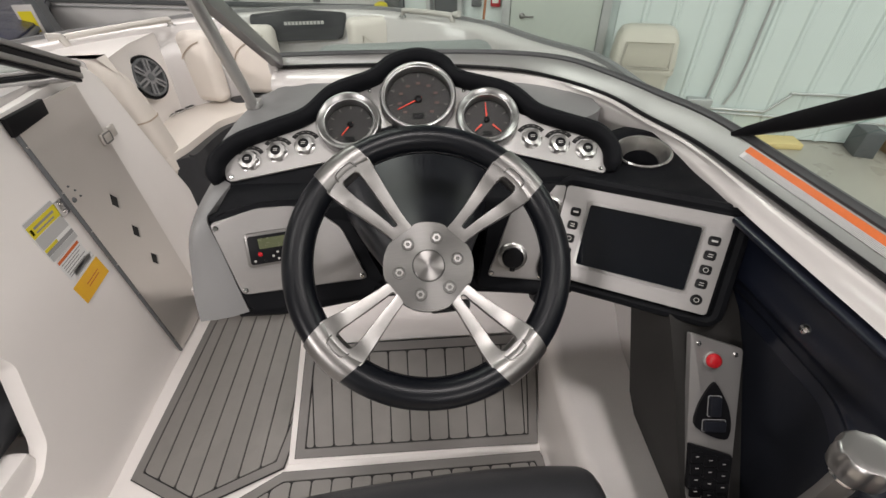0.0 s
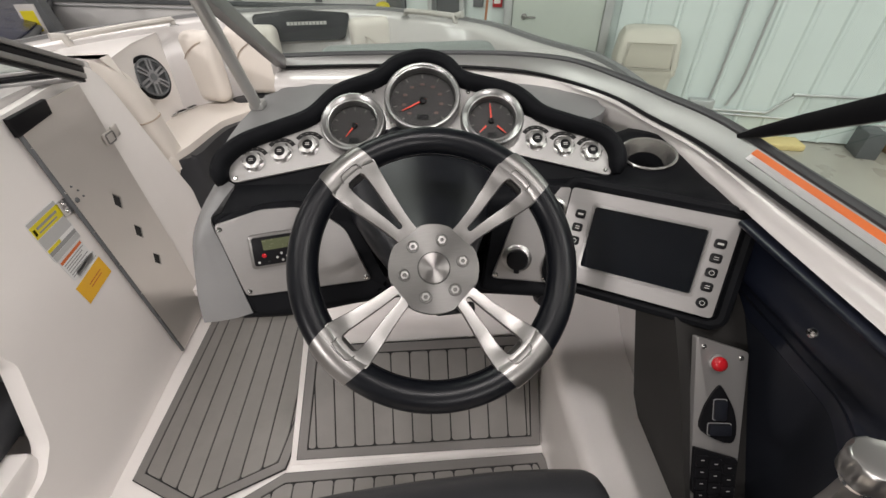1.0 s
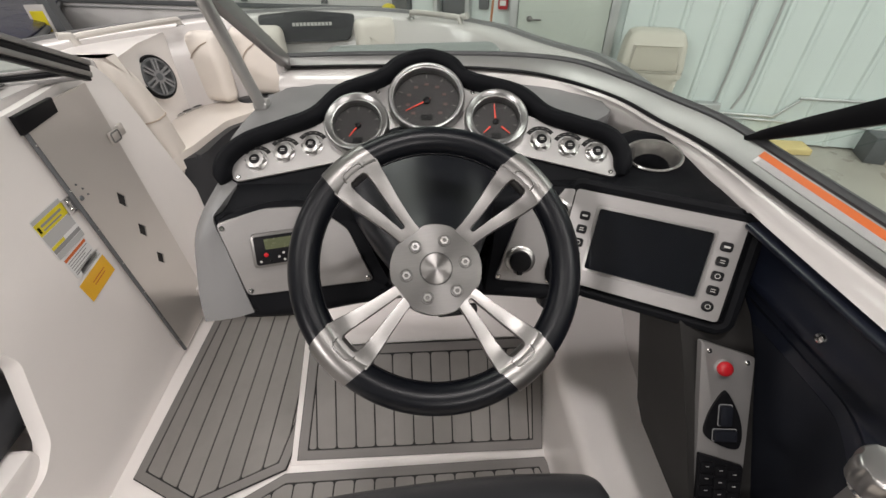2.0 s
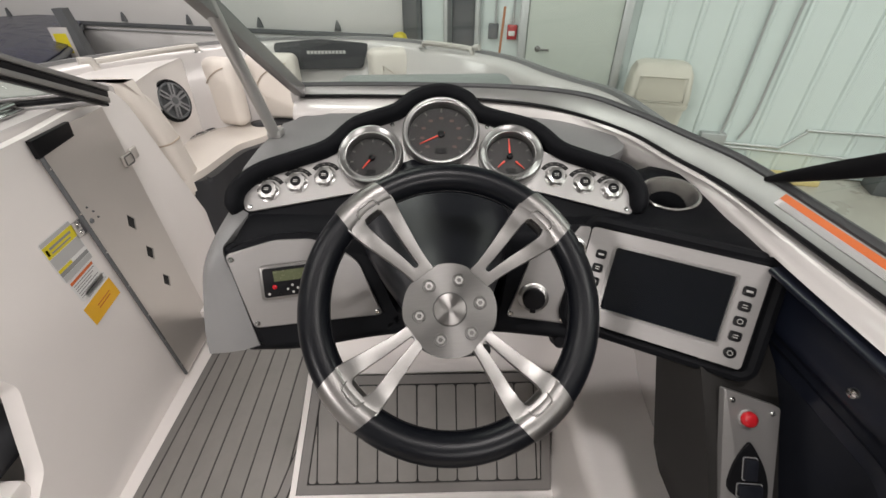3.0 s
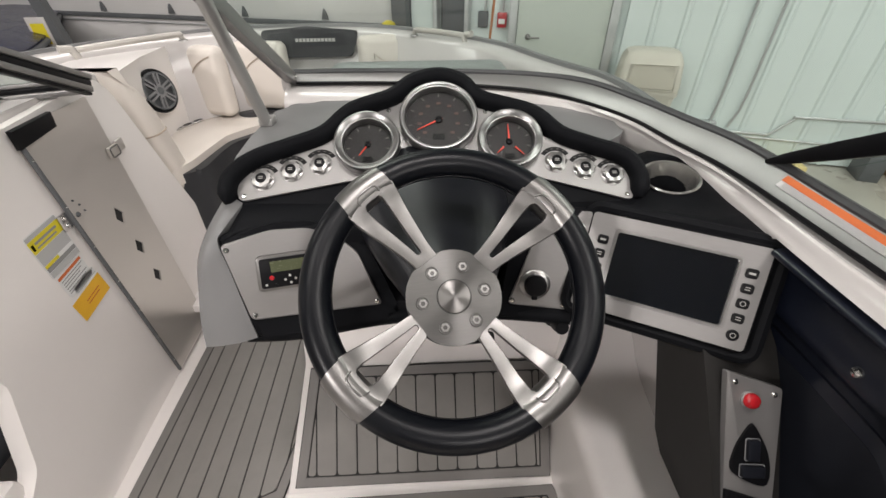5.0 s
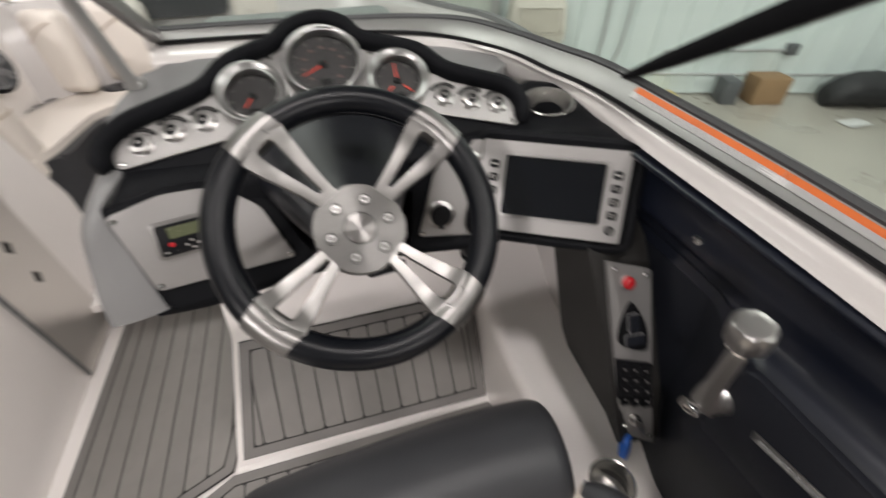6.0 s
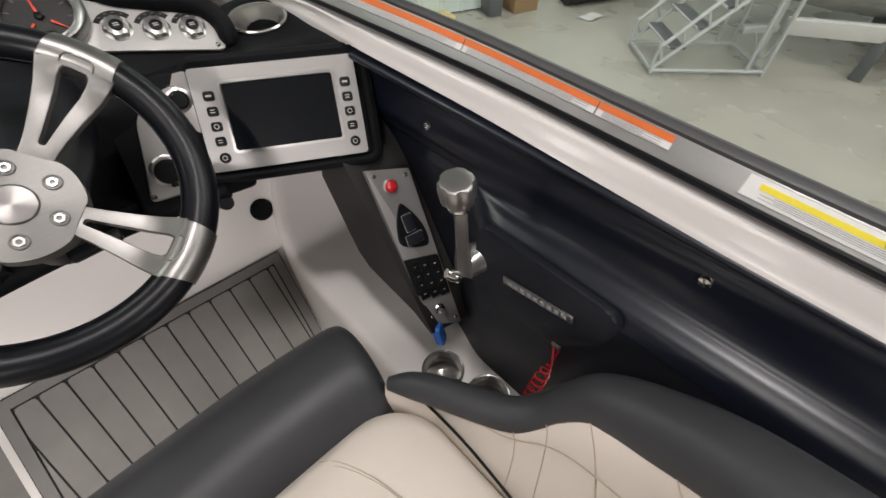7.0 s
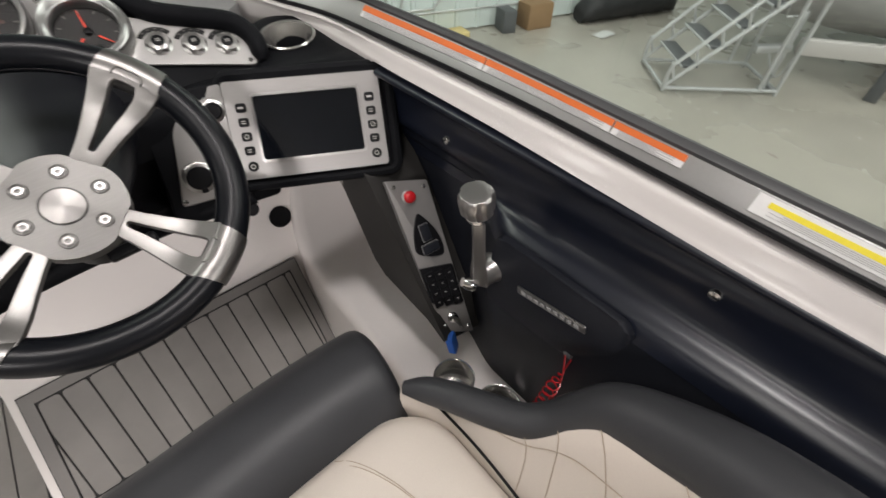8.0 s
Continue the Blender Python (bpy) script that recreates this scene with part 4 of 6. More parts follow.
# socket pod and centre block behind the wheel
rpod = soften([(-0.02, -0.035), (0.16, -0.035), (0.17, 0.17), (0.03, 0.165), (0.0, 0.11)], 0.012, 3)
part("right_pod", local(prism(rpod, -0.16, -0.006, 0.006, 3), RP), BLACKV, dash, "black vinyl pod", wor=True)
part("centre_block", box(0.34, 0.14, 0.19, (0.0, 0.695, 0.758), 0.02, 3), PLASTIC, dash, wor=True)
part("column_filler", box(0.22, 0.08, 0.042, (0.0, 0.606, 0.684), 0.006), PLASTIC, dash, wor=True)
# display pod with a thick padded rim
spod = round_rect(0.292, 0.192, 0.022, (0.0005, -0.0035))
part("display_pod", local(prism(spod, -0.17, -0.012, 0.012, 4), SP), BLACKV, dash, "black vinyl display pod", wor=True)
rim_line = [(x, y, -0.010) for x, y in round_rect(0.276, 0.178, 0.018, (0.0005, -0.0035), 5)]
part("display_rim", local(tube(rim_line, 0.010, 8, True), SP), BLACKV, dash, "raised padded rim", wor=True)
# gauge binnacle and its padded hood
ARCH = [(-0.362, -0.008), (-0.361, 0.035), (-0.325, 0.072), (-0.262, 0.098), (-0.205, 0.122), (-0.158, 0.168), (-0.088, 0.196), (-0.052, 0.226), (-0.003, 0.240), (0.042, 0.226), (0.074, 0.192), (0.165, 0.162), (0.213, 0.119), (0.262, 0.098), (0.322, 0.074), (0.344, 0.038), (0.340, -0.004)]
arch = [tuple(p) for p in spline(ARCH, 5)]
part("binnacle", local(prism([(0.34, -0.02)] + arch[::-1] + [(-0.362, -0.02)], -0.14, -0.003), GP), BLACKV, dash, "black gauge binnacle", wor=True)
part("hood", local(tube([(x, y, 0.006) for x, y in arch], [0.0155 * min(1, 0.35 + 0.3 * i, 0.35 + 0.3 * (len(arch) - 1 - i)) for i in range(len(arch))], 12, flat=1.5), GP), BLACKV, dash, "black padded gauge hood", wor=True)
# dished steering column cover
rings = []
for f, r, cy, z in ((0, 0.140, 0.188, -0.185), (1, 0.126, 0.150, -0.152), (2, 0.100, 0.090, -0.112), (3, 0.072, 0.036, -0.075), (4, 0.052, -0.002, -0.045), (5, 0.042, -0.008, -0.030)):
    rings.append([(r * math.cos(t), cy + r * 0.92 * math.sin(t), z) for t in (2 * math.pi * k / 48 for k in range(48))])
part("column_cover", local(loft(rings), WP), GLOSSB, dash, "glossy black steering column cover", wor=True, smooth=60)
part("column", local(lathe([(0.04, -0.16), (0.032, -0.03)], 24, c=(0, -0.008, 0)), WP), PLASTIC, dash, wor=True)
part("tilt_lever", local(box(0.060, 0.016, 0.018, (0.028, -0.060, -0.085), 0.005), WP), PLASTIC, dash, "black tilt lever", wor=True)
part("under_knob", local(lathe([(0.012, -0.02), (0.015, 0.0), (0.012, 0.02)], 16), pose(0.205, 0.53, 0.665, 70)), PLASTIC, dash, wor=True)


G0 = 0.012


def gauge(parent, x, y, r, needles, name, q=0.73):
    """One instrument: turned bezel, dark dial with print bars, needles and a lens."""
    g = part(name, lathe([(r * 0.96, -0.03), (r, 0.0), (r, 0.008), (r * 0.99, 0.0115), (r * 0.965, 0.0140), (r * 0.93, 0.0146), (r * 0.90, 0.0138), (r * (q + 0.075), 0.0100), (r * (q + 0.06), 0.0092), (r * (q + 0.045), 0.0098), (r * (q + 0.02), 0.0094), (r * (q + 0.006), 0.0078), (r * q, 0.004), (r * q, -0.03)], 56, c=(x, y, G0)), BEZEL, parent, "satin steel bezel")
    part("dial", lathe([(r * (q + 0.02), -0.012), (r * (q + 0.02), -0.006), (0.001, -0.0058)], 40, c=(x, y, G0)), DIAL, g)
    for i in range(9):
        a = radians(225 - 33.75 * i)
        t = box(r * 0.10, 0.0022, 0.0008, (x, y, G0 - 0.0052))
        bmesh.ops.transform(t, matrix=Matrix.Translation((x, y, 0)) @ pose(0, 0, 0, 0, 0, math.degrees(a)) @ Matrix.Translation((r * (q - 0.11) - x, -y, 0)), verts=t.verts)
        part("tick", t, DIALMARK, g)
        if r > 0.06:
            t = box(r * 0.11, r * 0.07, 0.0008, (x + r * 0.50 * math.cos(a), y + r * 0.50 * math.sin(a), G0 - 0.0052))
            part("numeral_bar", t, DIALRED, g)
    for ang, l0, l1 in needles:
        n = prism([(l0 * r, -0.0016), (l1 * r, -0.0006), (l1 * r, 0.0006), (l0 * r, 0.0016)], -0.004, -0.0028)
        bmesh.ops.transform(n, matrix=pose(x, y, G0, 0, 0, ang), verts=n.verts)
        part("needle", n, NEEDLE, g, "red needle")
    part("hub_cap", lathe([(r * 0.10, -0.004), (r * 0.09, -0.001), (0.001, 0.0)], 20, c=(x, y, G0)), PLASTIC, g)
    part("lcd_window", box(r * 0.30, r * 0.16, 0.001, (x, y - r * 0.48, G0 - 0.005)), PLASTIC, g)
    ln = part("lens", lathe([(r * (q + 0.01), 0.0038), (r * q * 0.9, 0.0040), (r * 0.4, 0.0042), (0.001, 0.0043)], 40, c=(x, y, G0)), LENS, g)
    ln.visible_shadow = False
    return g


gp = thing("gauge_panel", GP, "brushed aluminium gauge panel with three instruments", "gauge panel")
wing_l = soften([(-0.345, -0.004), (-0.356, 0.045), (-0.30, 0.078), (-0.19, 0.118), (-0.09, 0.185), (-0.06, 0.18), (-0.06, 0.055), (-0.15, 0.035)], 0.014, 3)
wing_r = soften([(0.331, -0.006), (0.172, 0.038), (0.05, 0.06), (0.05, 0.18), (0.08, 0.178), (0.19, 0.115), (0.29, 0.078), (0.325, 0.062), (0.342, 0.036)], 0.012, 3)
part("wing", prism(wing_l, 0.0, 0.004, 0.0012), ALU, gp)
part("wing", prism(wing_r, 0.0, 0.004, 0.0012), ALU, gp)
part("centre_plate", prism(soften([(-0.09, 0.05), (0.09, 0.05), (0.09, 0.178), (0.04, 0.215), (-0.04, 0.218), (-0.09, 0.182)], 0.02), 0.0004, 0.0034), ALU, gp)
for sx, sy in ((-0.336, 0.006), (0.322, 0.005), (-0.093, 0.172), (0.083, 0.168), (0.318, 0.058)):
    screw(gp, sx, sy, 0.004, 0.004)
gauge(gp, -0.127, 0.101, 0.058, [(-125, -0.1, 0.45)], "fuel_gauge")
gauge(gp, 0.123, 0.105, 0.057, [(92, 0.1, 0.62), (-45, 0.25, 0.62), (225, 0.25, 0.55)], "engine_gauge")
gauge(gp, -0.002, 0.150, 0.070, [(208, -0.1, 0.62)], "speedometer", 0.85)


def knob(parent, x, y):
    """Low scalloped steel switch knob with a black cap, under a printed arc."""
    pts = []
    for i in range(60):
        t = 2 * math.pi * i / 60
        rr = 0.0160 + 0.0026 * math.cos(6 * t)
        pts.append((x + rr * math.cos(t), y + rr * math.sin(t)))
    part("knob_ring", lathe([(0.0195, 0.003), (0.0195, 0.005), (0.0175, 0.006)], 28, c=(x, y, 0)), SATINK, parent)
    k = part("knob", prism(pts, 0.005, 0.0135, 0.0028, 3), SATINK, parent, "scalloped steel knob")
    part("cap", lathe([(0.0092, 0.013), (0.0092, 0.0145), (0.0082, 0.0152), (0.001, 0.0154)], 24, c=(x, y, 0)), PLASTIC, k)
    for q in (-0.0022, 0.0022):
        part("print", box(0.0075, 0.0011, 0.0004, (x, y + q * 0.7, 0.0156)), MARK, k)
    outer = circle_pts(0.030, 12, (x, y), 35, 145, True)
    inner = circle_pts(0.0225, 12, (x, y), 145, 35, True)
    part("caption_strip", prism(outer + inner, 0.004, 0.0048), INK, parent, "black caption strip")
    for j in range(4):
        a = radians(55 + 23 * j)
        part("caption_bar", box(0.0042, 0.0009, 0.0004, (x + 0.0263 * math.cos(a), y + 0.0263 * math.sin(a), 0.0051)), DIALMARK, parent)


for kx, ky in ((-0.307, 0.036), (-0.258, 0.052), (-0.209, 0.064), (0.203, 0.066), (0.252, 0.053), (0.300, 0.041)):
    knob(gp, kx, ky)


# ---- display ----
disp = thing("display_unit", SP, "chartplotter display with brushed bezel and buttons", "display")
bez_o = round_rect(0.250, 0.156, 0.006, (-0.004, -0.003), 3)
bez_i = round_rect(0.176, 0.110, 0.006, (-0.0015, -0.0005), 3)
part("bezel", ring_plate(bez_o, bez_i, -0.006, 0.006), ALU, disp, "brushed aluminium bezel", smooth=30)
lip_o = round_rect(0.176, 0.110, 0.006, (-0.0015, -0.0005), 3)
lip_i = round_rect(0.168, 0.102, 0.004, (-0.0015, -0.0005), 3)
part("screen_lip", ring_plate(lip_o, lip_i, -0.004, 0.0075), SATINK, disp, smooth=30)
part("screen", box(0.168, 0.102, 0.004, (-0.0015, -0.0005, 0.001)), SCREEN, disp, "dark switched-off screen")
for sx in (-0.1055, 0.1020):
    for j in range(5):
        by = 0.034 - 0.0228 * j - (0.003 if j == 4 else 0)
        shape = round_rect(0.0165, 0.0145, 0.004, (sx, by)) if j < 4 else circle_pts(0.0085, 16, (sx, by))
        bt = part("button", prism(shape, 0.0055, 0.0085, 0.0012), PLASTIC, disp, "black rubber button")
        if j in (2, 4):
            part("symbol", ring_plate(circle_pts(0.0040, 10, (sx, by)), circle_pts(0.0030, 10, (sx, by)), 0.0083, 0.0088), MARK, bt)
        elif j == 0:
            part("symbol", box(0.0085, 0.0030, 0.0004, (sx, by, 0.0087)), MARK, bt)
        else:
            for q in (-0.0016, 0.0020):
                part("symbol", box(0.0075 - 0.5 * abs(q), 0.0012, 0.0004, (sx, by + q, 0.0087)), MARK, bt)
# blank cover at the upper left, with a screw
part("side_cover", local(prism(soften([(-0.176, 0.066), (-0.131, 0.074), (-0.131, -0.02), (-0.150, 0.0)], 0.006), -0.004, 0.003, 0.001), Matrix.Identity(4)), ALU, disp)
screw(disp, -0.158, 0.052, 0.003, 0.004)

# ---- stereo panel ----
st = thing("stereo_panel", LP, "brushed aluminium panel with stereo remote control", "control panel")
lp_poly = soften([(-0.023, 0.128), (0.055, 0.142), (0.112, 0.138), (0.150, 0.122), (0.184, 0.088), (0.216, -0.014), (0.0, -0.004)], 0.010, 3)
part("plate", prism(lp_poly, -0.006, 0.0, 0.003, 3), ALU, st, "brushed aluminium plate")
for sx, sy in ((-0.014, 0.119), (0.007, 0.005), (0.206, -0.006)):
    screw(st, sx, sy, 0.0, 0.0045)
rem = part("remote", prism(soften([(0.026, 0.103), (0.126, 0.103), (0.126, 0.044), (0.022, 0.044)], 0.007), 0.0, 0.006, 0.002), STEEL, st, "silver remote surround")
part("faceplate", prism(soften([(0.031, 0.098), (0.121, 0.098), (0.121, 0.049), (0.028, 0.049)], 0.004), 0.006, 0.008, 0.001), PLASTIC, rem, "black remote faceplate")
part("remote_lcd", box(0.058, 0.018, 0.001, (0.076, 0.084, 0.0084)), LCDG, rem, "green lcd window")
for bx, by, mt in ((0.046, 0.066, RED), (0.036, 0.055, MARK), (0.052, 0.054, PLASTIC), (0.066, 0.060, MARK), (0.074, 0.066, MARK), (0.074, 0.054, MARK), (0.082, 0.060, MARK), (0.098, 0.066, MARK), (0.098, 0.055, MARK), (0.110, 0.060, MARK)):
    part("remote_button", lathe([(0.0040 if mt is RED else 0.0022, 0.0078), (0.0034 if mt is RED else 0.0019, 0.0092), (0.001, 0.0097)], 12, c=(bx, by, 0)), mt, rem)

# ---- socket panel ----
so = thing("socket_panel", RP, "brushed aluminium panel with capped power socket", "socket panel")
rp_poly = soften([(0.0, -0.006), (0.118, -0.010), (0.112, 0.15), (0.092, 0.148), (0.052, 0.132), (0.036, 0.112)], 0.010, 3)
part("plate", prism(rp_poly, -0.006, 0.0, 0.003, 3), ALU, so, "brushed aluminium plate")
for sx, sy in ((0.008, 0.002), (0.095, 0.0)):
    screw(so, sx, sy, 0.0, 0.0045)
part("socket_ring", lathe([(0.026, 0.0), (0.026, 0.003), (0.023, 0.0055), (0.019, 0.006)], 32, c=(0.044, 0.035, 0)), SATINK, so, "steel socket ring")
capp = part("socket_cap", lathe([(0.019, 0.004), (0.019, 0.013), (0.016, 0.016), (0.001, 0.0165)], 28, c=(0.044, 0.035, 0)), PLASTIC, so, "black rubber socket cap")
part("cap_tab", box(0.010, 0.012, 0.005, (0.044, 0.016, 0.012), 0.002), PLASTIC, capp)
part("upper_ring", lathe([(0.018, 0.0), (0.018, 0.003), (0.014, 0.005), (0.012, 0.001)], 24, c=(0.103, 0.128, 0.002)), SATINK, so)
part("upper_cap", lathe([(0.0125, 0.001), (0.0125, 0.006), (0.010, 0.009), (0.001, 0.0095)], 20, c=(0.103, 0.128, 0.002)), PLASTIC, so, "black rubber socket cap")

# ---- cup holder in the shelf ----
def cup_holder(m, r, depth, label):
    c = thing("cup_holder", m, label, "cup holder", "steel cup holders")
    part("cup", lathe([(r * 0.80, -depth - 0.002), (r * 0.86, -depth), (r * 0.96, -0.002), (r * 1.0, 0.0), (r * 1.06, 0.001), (r * 1.07, 0.003), (r * 1.03, 0.005), (r * 0.97, 0.004), (r * 0.94, -0.001), (r * 0.90, -depth + 0.004), (r * 0.88, -depth + 0.002), (r * 0.3, -depth + 0.001), (0.001, -depth + 0.001)], 40), CUPM, c, "polished steel cup")
    # Black disc puts the shade at the cup's bottom into colour.
    part("dark_bottom", lathe([(r * 0.45, -depth + 0.0012), (r * 0.43, -depth + 0.003), (0.001, -depth + 0.003)], 24), PLASTIC, c, "black disc painting the shaded cup bottom")
    return c


cup_holder(CUP, 0.0475, 0.085, "polished steel cup holder set in dash")

# ---- steering wheel ----
wheel = thing("steering_wheel", WP, "black leather steering wheel with four steel spokes", "steering wheel")
R0, RT = 0.1705, 0.0195
SPOKES = (37.5, 128.5, 218.5, 305.5)
order = sorted(SPOKES)
for i in range(4):
    a0, a1 = order[i] + 8.5, order[(i + 1) % 4] + (360 if i == 3 else 0) - 8.5
    pts = [(R0 * math.cos(radians(a0 + (a1 - a0) * j / 24)), R0 * math.sin(radians(a0 + (a1 - a0) * j / 24)), 0) for j in range(25)]
    part("rim_grip", tube(pts, RT, 18), LEATHER, wheel, "stitched black leather grip")
    seam = [(p[0] * (R0 - RT - 0.0004) / R0, p[1] * (R0 - RT - 0.0004) / R0, 0.002) for p in pts]
    part("seam", tube(seam, 0.0009, 6), PLASTIC, wheel)


def spoke(ang):
    """Flat steel spoke of two arms with a long slot between, under a clamp round the rim."""
    m = pose(0, 0, 0, 0, 0, ang)

    def height(r):
        f = min(1, max(0, (r - 0.126) / 0.036))
        return -0.016 * (1 - min(1, max(0, (r - 0.04) / 0.12))) ** 1.3 + 0.0125 * f * f * (3 - 2 * f)
    half = [(0.046, 0.0160), (0.060, 0.0166), (0.076, 0.0190), (0.092, 0.0224), (0.110, 0.0266), (0.128, 0.0312), (0.143, 0.0348), (0.154, 0.0368), (0.166, 0.0362)]
    slot = [(0.0650, 0.0018), (0.0665, 0.0032), (0.078, 0.0044), (0.093, 0.0062), (0.110, 0.0086), (0.127, 0.0112), (0.140, 0.0128), (0.1475, 0.0124), (0.1508, 0.0095)]
    outer = half + [(0.168, b) for b in (0.023, 0.0, -0.023)] + [(r, -b) for r, b in half[::-1]] + [(0.045, -0.006), (0.045, 0.006)]
    inner = slot + [(0.1512, 0.005), (0.1513, 0.0), (0.1512, -0.005)] + [(r, -b) for r, b in slot[::-1]] + [(0.0646, -0.0007), (0.0646, 0.0007)]

    def mixed(f):
        return [(p[0] + (q[0] - p[0]) * f, p[1] + (q[1] - p[1]) * f) for p, q in zip(outer, inner)]
    h = 0.0050
    rings = [[(x, y, height(x) + dz) for x, y in mixed(f)] for f, dz in ((0, -h), (0, h * 0.72), (0.045, h * 0.97), (0.14, h), (0.50, h * 1.04), (0.86, h), (0.955, h * 0.97), (1, h * 0.72), (1, -h))]
    sp_ = part("spoke", loft(rings, True, True, False), STEEL, wheel, "brushed steel slotted spoke", smooth=24)
    sp_.matrix_basis = m
    rings = []
    rc = RT * 1.02 + 0.0014
    for j in range(19):
        ring = []
        for k in range(28):
            b = 2 * math.pi * k / 28
            rr, z = rc * math.cos(b), rc * math.sin(b)
            wide = 11.3 - 95 * rr            # the cut ends flare towards the hub
            t = radians(wide * (-1 + 2 * j / 18))
            q = 0.9965 if j in (0, 18) else 1.0
            ring.append(((R0 + rr * q) * math.cos(t), (R0 + rr * q) * math.sin(t), z * q))
        rings.append(ring)
    cl = part("clamp", loft(rings), STEEL, sp_, "steel rim clamp", smooth=30)

    def on_clamp(r, b, lift=0.0):
        rr = max(-rc, min(rc, math.hypot(r, b) - R0))
        return (r, b, math.sqrt(max(0.0, rc * rc - rr * rr)) + lift)
    line = [on_clamp(r, b) for r, b in ((0.1508, 0.0150), (0.1545, 0.0154), (0.1590, 0.0150), (0.1622, 0.0134), (0.1640, 0.0100), (0.1648, 0.0), (0.1640, -0.0100), (0.1622, -0.0134), (0.1590, -0.0150), (0.1545, -0.0154), (0.1508, -0.0150))]
    part("step", tube(spline(line, 3), 0.0012, 6), STEEL, sp_, "raised step round the slot end", smooth=60)


for a in SPOKES:
    spoke(a)
HX, HY = -0.002, -0.008
hub_line = []
notches = [math.degrees(math.atan2(0.056 * math.sin(radians(a)) - HY, 0.056 * math.cos(radians(a)) - HX)) % 360 for a in sorted(SPOKES)]
for i, b in enumerate(notches):
    hub_line += [(b - 17.0, 0.0605), (b - 16.2, 0.0568), (b - 8, 0.0560), (b, 0.0557), (b + 8, 0.0560), (b + 16.2, 0.0568), (b + 17.0, 0.0605)]
    arc = (notches[(i + 1) % 4] - b) % 360 - 34
    hub_line += [(b + 17 + arc * k / 9, 0.0605) for k in range(1, 9)]
hub = part("hub", prism([(HX + r * math.cos(radians(t)), HY + r * math.sin(radians(t))) for t, r in hub_line], -0.030, -0.0062, 0.0013, 2), HUBF, wheel, "brushed steel hub notched for the spokes", smooth=35)
part("cap_groove", lathe([(0.0220, -0.0064), (0.0220, -0.0059), (0.0196, -0.0059)], 48, c=(HX, HY, 0)), GROOVE, hub)
part("centre_cap", lathe([(0.0208, -0.010), (0.0208, -0.0052), (0.0202, -0.0045), (0.0197, -0.0044), (0.012, -0.0044), (0.001, -0.0044)], 48, c=(HX, HY, 0)), HUBM, hub, "spun steel centre cap")
for j in range(6):
    a = radians(68 + 60 * j)
    cx, cy = HX + 0.040 * math.cos(a), HY + 0.040 * math.sin(a)
    part("washer", lathe([(0.0088, -0.008), (0.0088, -0.0056), (0.0080, -0.0050), (0.0070, -0.0054), (0.0066, -0.0070)], 22, c=(cx, cy, 0)), HUBF, hub)
    part("hex_bolt", lathe([(0.0058, -0.008), (0.0058, -0.0048), (0.0050, -0.0042), (0.0032, -0.0042), (0.0030, -0.0068), (0.0005, -0.0068)], 6, c=(cx, cy, 0)), SATINK, hub)
# ---- switch column, throttle and side fittings ----
CP = pose(0.455, 0.255, 0.535, 57, 0, -6)       # switch plate plane
colm = thing("switch_column", pose(0.42, 0.3, 0.45), "dark grey vinyl pedestal under the display", "pedestal")
col_prof = [(0.505, 0.64), (0.47, 0.76), (0.41, 0.72), (0.365, 0.668), (0.186, 0.385), (0.19, 0.375), (0.24, 0.40), (0.385, 0.45), (0.42, 0.49)]
part("pedestal", loft([[(x, y, z + (lift if z < 0.42 else lift * 0.3 if z < 0.47 else 0)) for y, z in col_prof] for x, lift in ((0.384, 0.050), (0.40, 0.042), (0.50, 0.0))]), PEDM, colm, wor=True, smooth=20)

spn = thing("switch_plate", CP, "brushed aluminium switch plate with red button", "switch plate")
plate = [(-0.064, 0.212), (0.017, 0.187), (0.008, -0.146), (-0.057, -0.112)]
part("plate", prism(soften(plate[::-1], 0.004), -0.012, 0.0, 0.001), ALU, spn, "brushed aluminium plate")
for sx, sy in ((-0.052, 0.196), (0.006, 0.178), (-0.048, -0.100), (0.0, -0.128)):
    screw(spn, sx, sy, 0.0, 0.0042)
rb = part("button_collar", lathe([(0.0135, 0.0), (0.0135, 0.003), (0.012, 0.004)], 28, c=(-0.030, 0.170, 0)), ALU, spn)
part("red_button", lathe([(0.0115, 0.003), (0.0115, 0.007), (0.0100, 0.0105), (0.006, 0.0128), (0.002, 0.0136), (0.0005, 0.0137)], 28, c=(-0.030, 0.170, 0)), RED, rb, "red horn button")
# bow-shaped rocker surround
shield = [(-0.050, 0.060), (-0.004, 0.040), (0.004, 0.062), (-0.002, 0.095), (-0.018, 0.126), (-0.026, 0.134), (-0.038, 0.118), (-0.050, 0.090)]
rk = part("rocker_panel", prism([tuple(p) for p in spline(shield, 4, True)], 0.0, 0.004, 0.0015), PLASTIC, spn, "black bow-shaped rocker panel")
for cx, cy, w, h in ((-0.024, 0.096, 0.018, 0.032), (-0.023, 0.064, 0.034, 0.018)):
    part("rocker", prism(round_rect(w, h, 0.003, (cx, cy)), 0.004, 0.010, 0.002), SIDEL, rk)
    part("rocker_edge", ring_plate(round_rect(w + 0.003, h + 0.003, 0.003, (cx, cy)), round_rect(w + 0.001, h + 0.001, 0.003, (cx, cy)), 0.004, 0.0048), INKG, rk)
